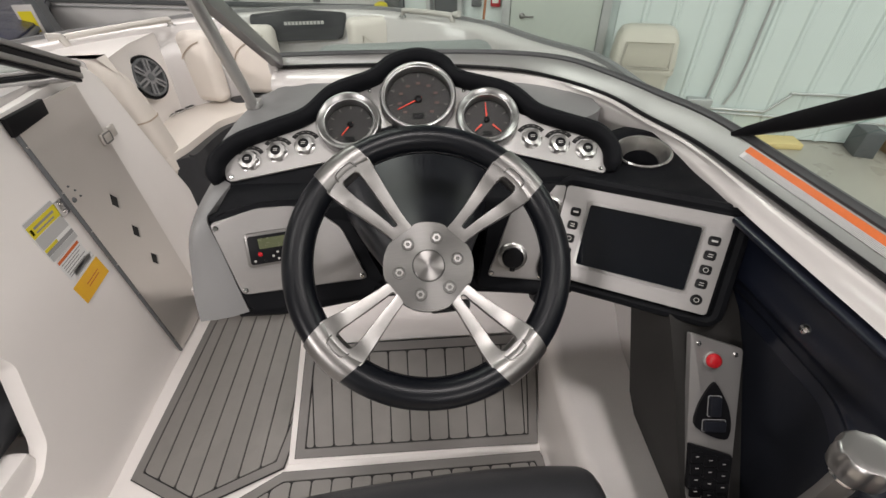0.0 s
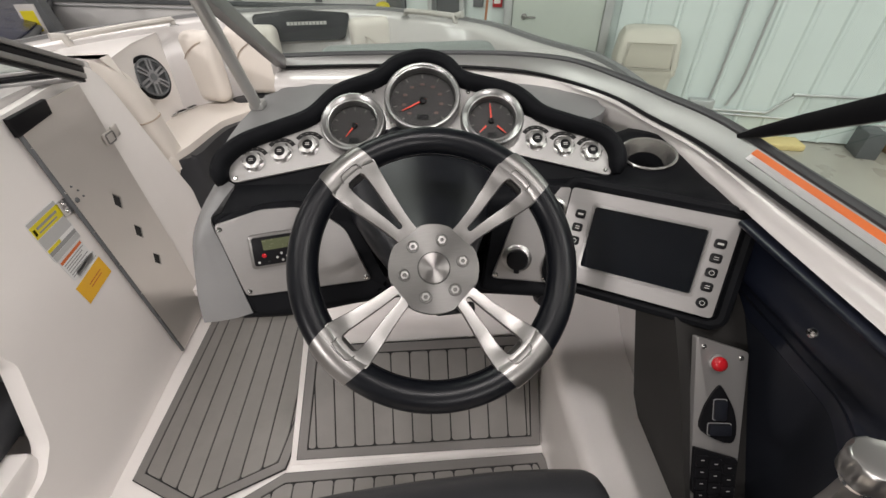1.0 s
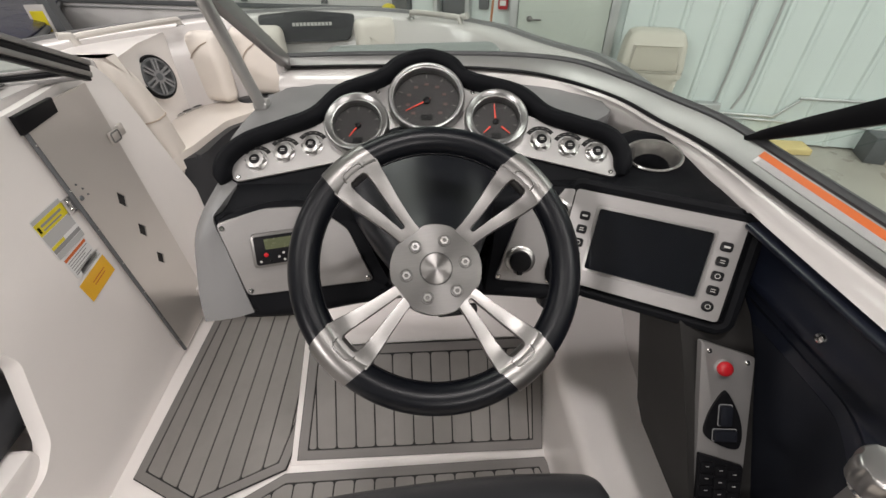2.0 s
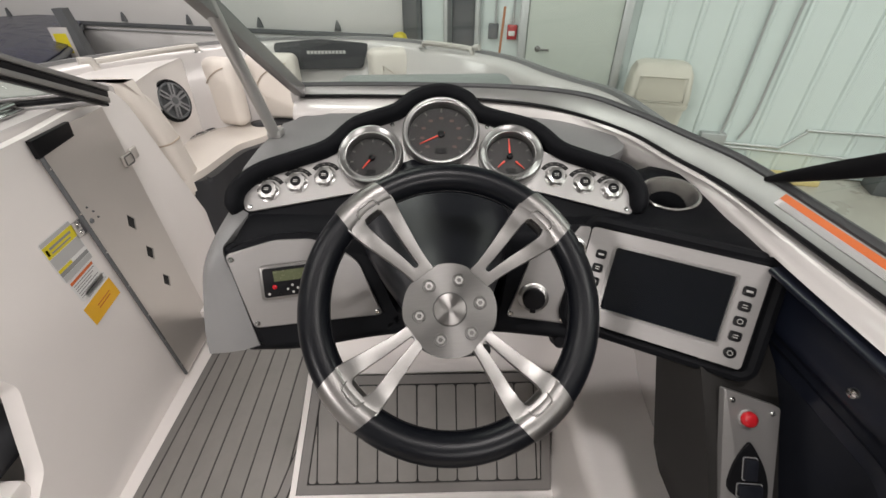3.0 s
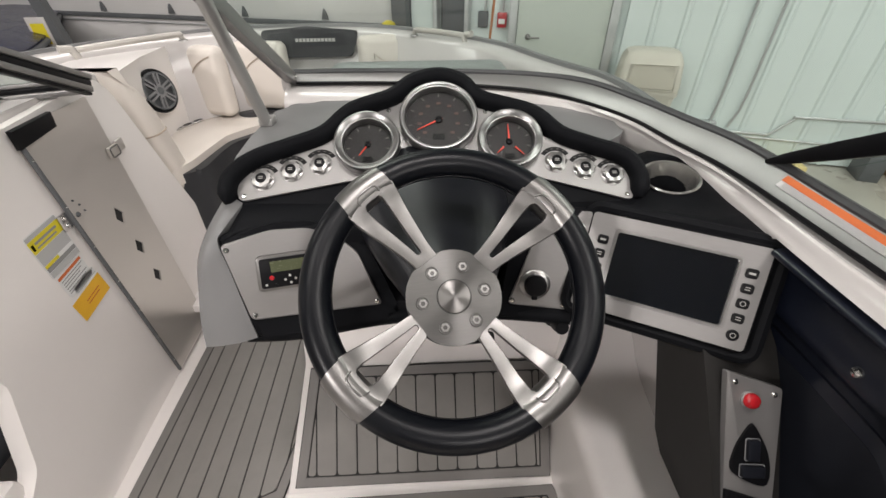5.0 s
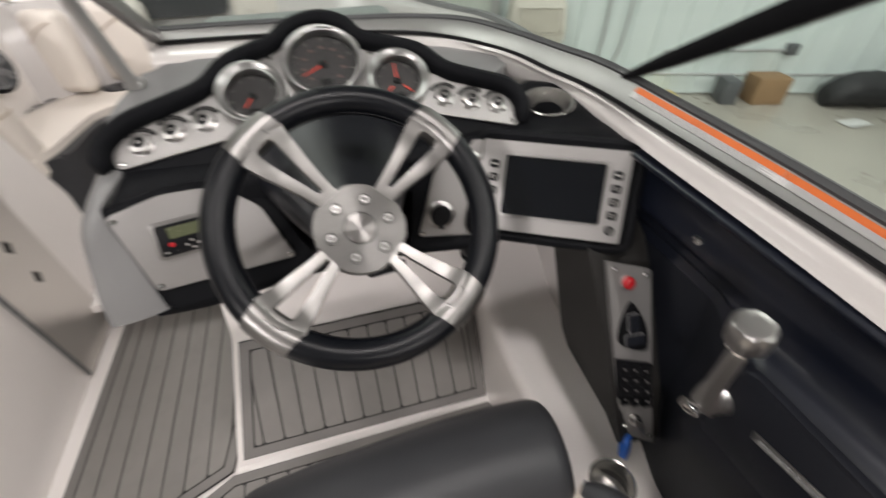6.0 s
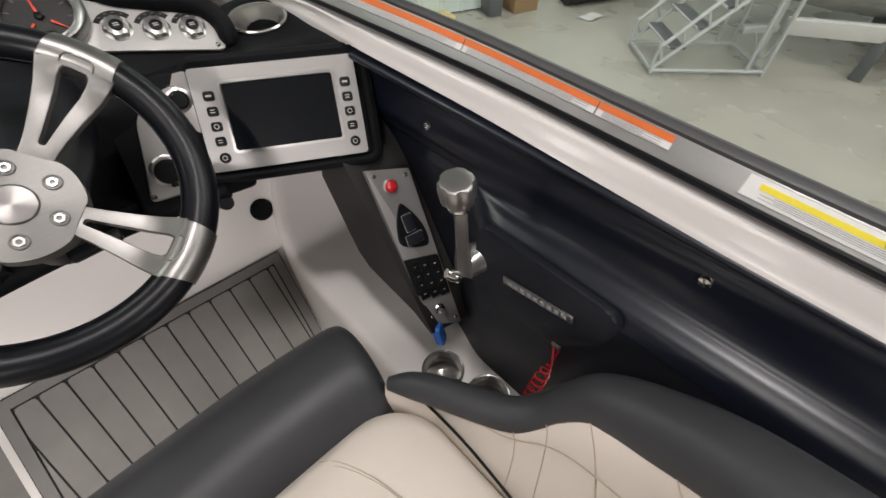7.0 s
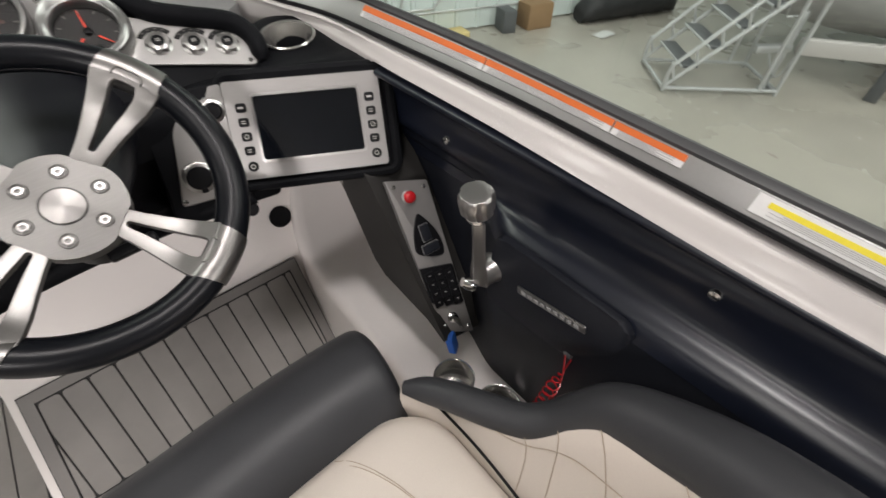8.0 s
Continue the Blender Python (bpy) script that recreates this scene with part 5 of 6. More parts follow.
# switch bank
bank = soften([(-0.060, 0.034), (0.009, 0.014), (0.006, -0.072), (-0.060, -0.042)][::-1], 0.003)
bk = part("switch_bank", prism(bank, 0.0, 0.005, 0.0012), PLASTIC, spn, "black breaker switch bank")
for i in range(3):
    for j in range(4):
        cx, cy = -0.047 + 0.021 * i, 0.012 - 0.0195 * j - 0.006 * i
        part("switch", prism(round_rect(0.0185, 0.0175, 0.002, (cx, cy)), 0.005, 0.0078, 0.0008), PLASTIC, bk)
        part("switch_mark", box(0.005, 0.0011, 0.0004, (cx, cy + 0.002, 0.0082)), MARK, bk)
part("ignition", lathe([(0.011, 0.0), (0.011, 0.004), (0.0085, 0.006), (0.0085, 0.012), (0.006, 0.013), (0.001, 0.013)], 24, c=(-0.028, -0.091, 0)), CHROME, spn, "chrome ignition lock")
key = thing("ignition_key", CP @ pose(-0.028, -0.091, 0.012), "steel key with blue foam float", "key")
part("blade", box(0.003, 0.016, 0.022, (0, -0.004, 0.010), 0.0008), STEEL, key)
part("ring", tube([(0.0, -0.012 + 0.008 * math.cos(a), 0.016 + 0.008 * math.sin(a)) for a in (2 * math.pi * j / 16 for j in range(16))], 0.0009, 6, True), STEEL, key)
fl = prism(round_rect(0.027, 0.058, 0.010, (0, 0)), -0.007, 0.007, 0.003)
bmesh.ops.transform(fl, matrix=pose(0.404, 0.186, 0.408, 78, 0, 32), verts=fl.verts)
part("float", fl, BLUE, key, "blue foam float", wor=True)

# throttle lever
sh = thing("throttle_lever", pose(0.412, 0.128, 0.675), "polished steel throttle lever with faceted knob", "throttle lever")
b = lathe([(0.026, 0.0), (0.026, 0.005), (0.021, 0.012), (0.019, 0.024), (0.016, 0.036), (0.012, 0.038)], 32)
bmesh.ops.transform(b, matrix=pose(0.020, 0, 0, 0, -90, 0), verts=b.verts)
part("pivot_boss", b, SATINK, sh)
arm_rings = []
for f, w, d in ((-0.10, 0.009, 0.007), (-0.06, 0.019, 0.0125), (0.10, 0.018, 0.012), (0.3, 0.0135, 0.0105), (0.6, 0.0120, 0.0095), (0.9, 0.0120, 0.0095), (1.0, 0.011, 0.009)):
    c = Vector((-0.016, 0.0, 0.002)).lerp(Vector((-0.036, -0.004, 0.140)), f)
    arm_rings.append([(c.x + d * x, c.y + w * y, c.z) for x, y in ((1, 0), (0.25, 0.86), (-0.02, 0.96), (-0.28, 0.86), (-0.94, 0.10), (-1, 0), (-0.94, -0.10), (-0.28, -0.86), (-0.02, -0.96), (0.25, -0.86))])
part("arm", loft(arm_rings), SATINK, sh, "polished steel arm with a ridge", smooth=28)
part("trim_trigger", local(lathe([(0.009, 0), (0.010, 0.012), (0.007, 0.022)], 16), pose(-0.030, -0.004, -0.004, 0, -60, -40)), CHROME, sh)
kn = []
for z, r in ((0.0, 0.014), (0.006, 0.022), (0.014, 0.0275), (0.034, 0.0290), (0.045, 0.0280), (0.049, 0.0262), (0.0505, 0.0245), (0.0508, 0.0235), (0.0510, 0.012)):
    kn.append([((r - 0.0032 * max(0, math.cos(6 * a)) * (1 if 0.01 < z < 0.05 else 0.3)) * math.cos(a), (r - 0.0032 * max(0, math.cos(6 * a)) * (1 if 0.01 < z < 0.05 else 0.3)) * math.sin(a), z) for a in (2 * math.pi * j / 48 for j in range(48))])
part("knob", local(loft(kn), pose(-0.039, -0.005, 0.146, 0, -10, 0) @ Matrix.Scale(0.8, 4)), SATINK, sh, "faceted steel knob", smooth=50)
part("collar", local(lathe([(0.013, 0), (0.015, 0.004), (0.013, 0.012)], 24), pose(-0.037, -0.004, 0.138, 0, -10, 0)), CHROME, sh)

badge = thing("badge", Matrix(((0, 0, -1, 0.421), (-0.985, 0.17, 0, 0.015), (0.17, 0.985, 0, 0.692), (0, 0, 0, 1))), "silver embossed badge strip on pocket lid", "badge")
part("strip", box(0.115, 0.014, 0.003, (0, 0, 0.0015), 0.001), BEZEL, badge)
for j in range(9):
    part("embossing", box(0.0075, 0.0065, 0.0008, (-0.045 + 0.0112 * j, 0, 0.0034)), INKG, badge)

# red coiled kill-switch lanyard
ly = thing("safety_lanyard", pose(0.44, -0.02, 0.56), "red coiled safety lanyard hanging from clip", "lanyard")
p0, p1 = Vector((0.422, -0.040, 0.618)), Vector((0.408, -0.018, 0.350))
ax_ = (p1 - p0).normalized()
e1 = ax_.cross(Vector((0, 1, 0))).normalized()
e2 = ax_.cross(e1)
coil = []
for j in range(241):
    f = j / 240
    a = 2 * math.pi * 13 * max(0.0, f - 0.12)
    rad = 0.0105 * min(1, 0.12 + 4.5 * max(0.0, f - 0.12), 8 * (1 - f) + 0.2)
    coil.append(p0.lerp(p1, f) + e1 * (rad * math.cos(a)) + e2 * (rad * math.sin(a)))
part("coil", tube(coil, 0.0014, 6), RED, ly, "red coiled cord", wor=True, smooth=60)
part("second_strand", tube([p0 + Vector((0, 0.010, 0.004)), p0.lerp(p1, 0.14) + Vector((-0.001, -0.002, 0.0)), p0.lerp(p1, 0.22) + Vector((-0.004, -0.006, 0))], 0.0014, 6), RED, ly, wor=True)
part("clip", box(0.010, 0.014, 0.012, tuple(p0 + Vector((0.004, 0.008, 0.006))), 0.003), DARKG, ly, "dark clip", wor=True)

for cxy in ((0.391, 0.162), (0.419, 0.055)):
    bore(ledge_ob, pose(*cxy, 0.303), 0.0445, 0.10)
cup_holder(pose(0.391, 0.162, 0.303), 0.044, 0.075, "steel cup holder in the white side ledge")
cup_holder(pose(0.419, 0.055, 0.303), 0.044, 0.075, "steel cup holder in the white side ledge")
part("drain_hole", local(lathe([(0.031, 0.0), (0.031, 0.003), (0.027, 0.004), (0.026, -0.01), (0.001, -0.01)], 32), pose(0.334, 0.8415, 0.357, 67)), PLASTIC, well, "black drain grommet", wor=True)

# ---- helm seat ----
seat = thing("captain_chair", pose(0.02, -0.15, 0), "cream and dark grey bucket captain chair", "boat seat")
part("pedestal", lathe([(0.17, 0.007), (0.16, 0.02), (0.06, 0.05), (0.055, 0.36), (0.15, 0.40)], 28), DARKG, seat)
bol_pts = spline([(-0.240, 0.162, 0.496), (-0.222, 0.165, 0.496), (-0.19, 0.170, 0.496), (-0.1, 0.178, 0.496), (0.05, 0.185, 0.496), (0.14, 0.184, 0.496), (0.195, 0.180, 0.496), (0.224, 0.176, 0.496), (0.239, 0.174, 0.496)], 4)
n_b = len(bol_pts)
part("front_bolster", tube(bol_pts, [0.1 * (0.40, 0.62, 0.76, 0.86, 0.92, 0.96, 0.985, 1.0)[min(i, n_b - 1 - i, 7)] for i in range(n_b)], 28), DGRAYV, seat, "dark grey flip-up bolster", wor=True, smooth=60)
part("bolster_hinge", box(0.016, 0.018, 0.016, (0.236, 0.094, 0.566), 0.004), PLASTIC, seat, wor=True)


def pillow(cx, cy, w, d, z0, z1, r=0.06, crown=0.02, n=8):
    """An upholstered pad: rounded sides and a crowned top."""
    rings = []
    h = z1 - z0
    for z, g in ((z0, -0.012), (z0 + 0.012, 0.0), (z1 - 0.035, 0.0), (z1 - 0.014, -0.006), (z1 - 0.003, -0.020)):
        rings.append([(x, y, z) for x, y in round_rect(w + 2 * g, d + 2 * g, r, (cx, cy), n)])
    base = round_rect(w - 0.04, d - 0.04, r, (cx, cy), n)
    for k in range(1, 6):
        f = 1 - k / 6
        rings.append([(cx + (x - cx) * f, cy + (y - cy) * f, z1 - 0.003 + crown * (1 - f * f)) for x, y in base])
    return loft(rings)


part("cushion", pillow(0.010, -0.175, 0.475, 0.56, 0.40, 0.560, 0.09, 0.018), CREAM, seat, "cream vinyl seat cushion", wor=True, smooth=60)
for dy in (0.0, 0.009):
    part("stitch_line", tube(spline([(0.094, 0.094 - dy, 0.5535 + 0.2 * dy), (0.112, 0.076 - dy, 0.5584 + 0.1 * dy), (0.130, 0.040 - dy, 0.5630 + 0.08 * dy), (0.145, -0.010 - dy, 0.5676), (0.158, -0.10 - dy, 0.5670), (0.160, -0.30, 0.566)], 6), 0.0006, 5), STITCH, seat, wor=True)
# wrap-round backrest: its rim, and the quilted inner face down to the cushion
RIM = [(0.226, 0.108, 0.572, 0.010), (0.246, 0.082, 0.578, 0.019), (0.266, 0.042, 0.589, 0.022), (0.288, -0.008, 0.598, 0.023), (0.309, -0.052, 0.608, 0.024), (0.331, -0.079, 0.627, 0.025), (0.350, -0.100, 0.658, 0.027), (0.366, -0.130, 0.688, 0.034), (0.372, -0.185, 0.712, 0.041), (0.366, -0.26, 0.748, 0.044), (0.340, -0.37, 0.785, 0.045), (0.27, -0.45, 0.82, 0.045), (0.10, -0.50, 0.84, 0.045), (-0.08, -0.50, 0.84, 0.045), (-0.24, -0.45, 0.82, 0.045), (-0.315, -0.37, 0.785, 0.045), (-0.335, -0.26, 0.74, 0.042), (-0.33, -0.16, 0.68, 0.034), (-0.29, -0.08, 0.61, 0.025), (-0.25, 0.0, 0.585, 0.02), (-0.22, 0.085, 0.572, 0.018)]
rim_s = spline(RIM, 6)
part("wrap_rim", tube([p[:3] for p in rim_s], [float(p[3]) for p in rim_s], 16), DGRAYV, seat, "dark grey padded rim", wor=True, smooth=60)
inner_rings = []
for i, p in enumerate(rim_s):
    c = Vector((0.01, -0.17, 0.53))
    top = Vector(p[:3]) + Vector((0, 0, p[3] * 0.35))
    flat = Vector((c.x - top.x, c.y - top.y, 0)).normalized()
    top = top + flat * (p[3] * 0.75)
    e = min(1.0, max(0.0, (0.02 - top.y) / 0.30))
    e = e * e * (3 - 2 * e)
    low = Vector((max(-0.235, min(0.247, (top.x - 0.01) * (1 - e) + top.x * 0.74 * e)), max(-0.42, top.y + 0.05 * min(1.0, max(0.0, (-0.22 - top.y) / 0.2))), 0.540))
    inner_rings.append([tuple(top.lerp(low, k / 6) + Vector((0, 0, 0.02 * math.sin(math.pi * k / 6))) - flat * (0.012 * math.sin(math.pi * k / 6))) for k in range(7)] + [tuple(low + Vector((0, 0, -0.1))), tuple(Vector(p[:3]) + Vector((0, 0, -0.10)))])
part("wrap_lining", loft(inner_rings), CREAM, seat, "quilted cream vinyl lining", wor=True, smooth=70)
part("quilt_seam", tube([Vector(r[3]) + Vector((-0.001, 0, 0.0016)) for r in inner_rings[20:106]], 0.0007, 5), STITCH, seat, wor=True)
for i in range(22, 90, 9):
    part("quilt_seam", tube([Vector(inner_rings[i + 2 * k][k]) + Vector((-0.001, 0, 0.0008)) for k in range(7)], 0.0007, 5), STITCH, seat, wor=True)
# dark piping in the joint between cushion and lining
part("piping", tube(spline([(0.232, 0.100, 0.562), (0.2445, 0.070, 0.566), (0.2485, 0.024, 0.566), (0.2490, -0.032, 0.566), (0.2450, -0.10, 0.565), (0.236, -0.20, 0.564), (0.22, -0.34, 0.563)], 6), 0.0022, 6), PLASTIC, seat, "dark piping in the cushion joint", wor=True)
# ---- port console, walkway door ----
pc = thing("port_console", pose(-1.1, 0.7, 0), "white gelcoat port console and walkway wall", kind="structure")
side = soften([(1.50, -0.003), (1.50, 0.40), (1.438, 0.552), (1.383, 0.698), (1.335, 0.827), (1.312, 0.88), (1.27, 0.925), (0.96, 0.905), (0.70, 0.90), (0.30, 0.90), (0.43, 0.80), (0.56, 0.60), (0.60, 0.48), (0.525, 0.28), (0.47, 0.235), (0.20, 0.22), (0.20, -0.003)], 0.02, 4)
wl = loft([[(x, y, z) for y, z in side] for x in (-0.905, -0.918, -0.940)])
for v in wl.verts:
    if v.co.x > -0.910:
        v.co.y += 0.008 if v.co.y < 0.8 else -0.006
part("wall", wl, GEL, pc, wor=True, smooth=50)
part("body", box(0.36, 0.60, 0.893, (-1.125, 1.02, 0.447), 0.01), GEL, pc, wor=True)
# Two added grey panels darken the white recess as its shade would.
part("recess_shade", box(0.02, 0.95, 0.62, (-1.30, 0.22, 0.60), 0.006), RECESS_SHADE, pc, "grey panel standing in for the shade in the recess", wor=True)
part("recess_end", box(0.36, 0.02, 0.60, (-1.12, 0.70, 0.595), 0.004), RECESS_SHADE, pc, "grey panel standing in for the shade in the recess", wor=True)
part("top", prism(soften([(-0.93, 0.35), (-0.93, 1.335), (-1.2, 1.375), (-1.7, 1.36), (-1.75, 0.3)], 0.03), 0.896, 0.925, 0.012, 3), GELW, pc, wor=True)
part("lower_shelf", box(0.5, 0.9, 0.30, (-1.17, 0.06, 0.147), 0.015), GEL, pc, wor=True)
pcush = thing("recess_cushion", pose(-1.1, 0.25, 0.297), "dark grey vinyl pad in port recess", "cushion")
part("pad", pillow(-0.03, 0.0, 0.34, 0.84, 0.0, 0.07, 0.05, 0.012), DGRAYV, pcush, smooth=60)

dr = thing("walkway_door", pose(-0.893, 0.965, 0.02), "open satin stainless walkway door with diamond holes", "door")
# door plane: y along the boat from the hinge, z up; both edges lean aft
H0 = 0.876
DIAMONDS = ((0.133, 0.571), (0.146, 0.453), (0.156, 0.333))


def door_edge(z):
    """Where the hinge edge and the free edge lie at height z."""
    return 0.034 - 0.0745 * z, 0.280 - 0.062 * z


def door_sheet():
    """Steel sheet with three diamond cut-outs."""
    bm = bmesh.new()
    zs = [0.0] + [z for c in DIAMONDS[::-1] for z in (c[1] - 0.034, c[1] + 0.034)] + [H0]

    def quad(pts):
        bm.faces.new([bm.verts.new((0, y, z)) for y, z in pts])
    for z0, z1 in zip(zs, zs[1:]):
        cell = [c for c in DIAMONDS if abs(c[1] - (z0 + z1) / 2) < 0.001]
        (l0, r0), (l1, r1) = door_edge(z0), door_edge(z1)
        if not cell:
            quad([(l0, z0), (r0, z0), (r1, z1), (l1, z1)])
        else:
            cy, cz = cell[0]
            l, r, b, t = (cy - 0.017, cz - 0.002), (cy + 0.018, cz), (cy + 0.003, cz - 0.030), (cy - 0.004, cz + 0.029)
            quad([(l0, z0), (r0, z0), r, b])
            quad([(r0, z0), (r1, z1), r])
            quad([(r1, z1), (l1, z1), t, r])
            quad([(l1, z1), (l0, z0), l, t])
            quad([(l0, z0), b, l])
    bmesh.ops.remove_doubles(bm, verts=bm.verts, dist=0.0002)
    r = bmesh.ops.extrude_face_region(bm, geom=bm.faces[:])
    for v in r["geom"]:
        if isinstance(v, bmesh.types.BMVert):
            v.co.x -= 0.004
    return bm


part("sheet", door_sheet(), SATIN, dr, "satin stainless sheet", smooth=20)
# Black plates stand in for the shaded gap between door and wall.
for dy_, dz_ in DIAMONDS:
    part("diamond_shade", box(0.002, 0.07, 0.08, (-0.0058, dy_, dz_)), GROOVE, dr, "black plate painting the shade behind the diamond hole")
hinge_foot, hinge_head = Vector((0.001, door_edge(0)[0] + 0.003, 0.0)), Vector((0.001, door_edge(H0)[0] + 0.003, H0))
part("edge_strip", bar_between(hinge_foot, hinge_head, 0.009, 0.009, (1, 0, 0), 0.002), DARKG, dr, "dark hinge strip")
for k in range(7):
    rz_ = 0.06 + 0.125 * k
    part("rivet", local(lathe([(0.003, 0), (0.002, 0.002), (0.0005, 0.0024)], 8), pose(0.0055, door_edge(rz_)[0] + 0.003, rz_, 0, 90)), CHROME, dr)
grip = prism([(-0.034, 0.838), (0.086, 0.848), (0.091, 0.882), (-0.034, 0.880)], -0.005, 0.007, 0.003)
part("top_grip", local(grip, Matrix(((0, 0, 1, 0), (1, 0, 0, 0), (0, 1, 0, 0), (0, 0, 0, 1)))), PLASTIC, dr, "black rubber top grip")
# square latch plate across the free edge, with its strike beside it
lt = part("latch", box(0.010, 0.042, 0.032, (0.006, 0.222, 0.728), 0.004), SATIN, dr, "steel latch")
part("latch_rim", tube([(0.0115, 0.222 + a, 0.728 + b) for a, b in round_rect(0.036, 0.027, 0.006)], 0.0022, 6, True), STEEL, lt)
part("strike", box(0.008, 0.030, 0.034, (0.002, 0.264, 0.731), 0.004), SATIN, lt, "steel latch strike")
hg = part("hinge", box(0.006, 0.034, 0.042, (-0.005, -0.028, 0.653), 0.003), CHROME, dr, "steel hinge plate")
for q in (-0.010, 0.010):
    part("hinge_screw", local(lathe([(0.006, 0), (0.004, 0.003), (0.0005, 0.0036)], 10), pose(-0.002, -0.030, 0.653 + q, 0, 90)), CHROME, hg)
for y, z, r in ((0.010, 0.650, 0.0075), (0.028, 0.668, 0.003), (0.016, 0.686, 0.003), (0.034, 0.648, 0.003)):
    part("bolt", local(lathe([(r, 0), (r * 0.7, 0.003), (0.0005, 0.0034)], 10), pose(0.0005, y, z, 0, 90)), DARKG, dr)


def sticker(name, m, w, h, bands, label, r=0.008):
    """A printed label: a thin sheet with coloured bands (y0, y1, x0, x1, material)."""
    s_ = thing(name, m, label, "warning label", "warning labels")
    part("sheet", prism(round_rect(w, h, r), 0, 0.0008), LABELW, s_, smooth=0)
    for i, (x0, x1, y0, y1, mt) in enumerate(bands):
        part("band", box(x1 - x0, y1 - y0, 0.0003, ((x0 + x1) / 2, (y0 + y1) / 2, 0.00095 + 0.0004 * (i % 3))), mt, s_, smooth=0)
    return s_


def on_port(y, z, turn):
    """A pose on the console wall, facing inboard: local x aft to forward, local y up."""
    return Matrix(((0, 0, 1, -0.903), (1, 0, 0, y), (0, 1, 0, z), (0, 0, 0, 1))) @ pose(0, 0, 0, 0, 0, turn)


REDP = material("red print", (0.55, 0.12, 0.02), 0.5)
STK = material("grey label", (0.42, 0.42, 0.42), 0.45, var=0.03)
bars = [(-0.050, 0.050, 0.014, 0.046, YEL), (-0.034, 0.038, 0.031, 0.037, INKG), (-0.034, 0.030, 0.021, 0.025, INKG), (-0.046, -0.039, 0.021, 0.037, INK), (-0.050, 0.050, -0.040, -0.029, INKG), (-0.050, -0.004, -0.028, -0.020, YEL), (-0.050, 0.050, -0.019, 0.013, STK), (-0.050, 0.050, 0.047, 0.057, STK), (-0.050, 0.050, -0.056, -0.041, STK)]
sticker("capacity_label", on_port(0.876, 0.642, 3), 0.105, 0.118, bars, "yellow and grey capacity label on console wall")
txt = [(-0.043, 0.043, 0.022, 0.030, ORG)] + [(-0.040, 0.040 - 0.010 * (k % 3), 0.015 - 0.0075 * k, 0.0172 - 0.0075 * k, INKG) for k in range(6)]
sticker("warning_label", on_port(0.880, 0.548, 5), 0.092, 0.066, txt, "white warning label with red band")
txt = [(-0.038, 0.038 - 0.01 * (k % 2), 0.007 - 0.0065 * k, 0.0090 - 0.0065 * k, MARK) for k in range(3)]
sticker("small_print_label", on_port(0.897, 0.520, 6), 0.080, 0.024, txt, "clear label with small dark print", 0.004)
sticker("amber_label", on_port(0.887, 0.473, 7), 0.120, 0.066, [(-0.058, 0.058, -0.031, 0.031, AMB), (-0.02, 0.035, 0.003, 0.0055, ORG), (-0.02, 0.03, -0.006, -0.0035, ORG)], "plain amber sticker on console wall", 0.004)

# port windshield, mirrored: edge frame, base frame and glass
pw = thing("port_windshield", pose(-0.85, 1.1, 0.94), "grey framed glass windshield on port side", "windshield")
a0, a1, a2 = Vector((-0.835, 1.14, 0.940)), Vector((-0.835, 0.50, 1.26)), Vector((-1.60, 0.86, 0.935))


def rail(name, p, q, dz, w, h, mat, text=""):
    """One of the parallel bars of the frame, shifted across it by dz."""
    s = (q - p).normalized().cross(Vector((1, 0, 0))).normalized() * -1
    part(name, bar_between(p + s * dz, q + s * dz, w, h), mat, pw, text, wor=True)


rail("edge_frame", a0, a1, -0.016, 0.013, 0.028, ANOD, "grey aluminium edge frame")
rail("edge_channel", a0, a1, -0.002, 0.016, 0.020, PLASTIC, "black rubber channel")
rail("edge_frame", a0, a1, 0.012, 0.014, 0.026, ANOD, "grey aluminium edge frame")
rail("edge_gasket", a0, a1, 0.023, 0.008, 0.018, PLASTIC, "black edge seal")
part("base_frame", bar_between(a0 + Vector((0, 0, -0.012)), a2 + Vector((0, 0, -0.012)), 0.03, 0.014, (0, 0, 1)), ANOD, pw, "grey aluminium base frame", wor=True)
part("base_gasket", bar_between(a0 + Vector((0, 0.002, 0.0)), a2 + Vector((0, 0.002, 0.0)), 0.022, 0.012, (0, 0, 1)), PLASTIC, pw, wor=True)
part("base_rail", bar_between(a0 + Vector((0, 0.004, 0.011)), a2 + Vector((0, 0.004, 0.011)), 0.018, 0.010, (0, 0, 1)), ANOD, pw, wor=True)
gl = bmesh.new()
gq = [a0 + Vector((-0.01, 0, 0.01)), a1 + Vector((-0.01, 0, 0)), Vector((-1.5, 0.42, 1.26)), a2 + Vector((0, 0, 0.01))]
fr_ = [gl.verts.new(p) for p in gq]
bk_ = [gl.verts.new(p + Vector((0, 0.004, 0.003))) for p in gq]
gl.faces.new(fr_)
gl.faces.new(bk_[::-1])
for i in range(4):
    gl.faces.new((fr_[i], fr_[(i + 1) % 4], bk_[(i + 1) % 4], bk_[i]))
pg = part("glass", gl, GLASS, pw, "clear glass", wor=True)
pg.visible_shadow = False
hinge_ = thing("deck_hinge", pose(-1.0, 1.02, 0.925), "polished steel hinge on port console top", "hinge")
part("plate", box(0.05, 0.08, 0.008, (0, 0, 0.006), 0.003), CHROME, hinge_)
part("barrel", tube([(0.0, -0.04, 0.016), (0.0, 0.04, 0.016)], 0.009, 10), CHROME, hinge_)

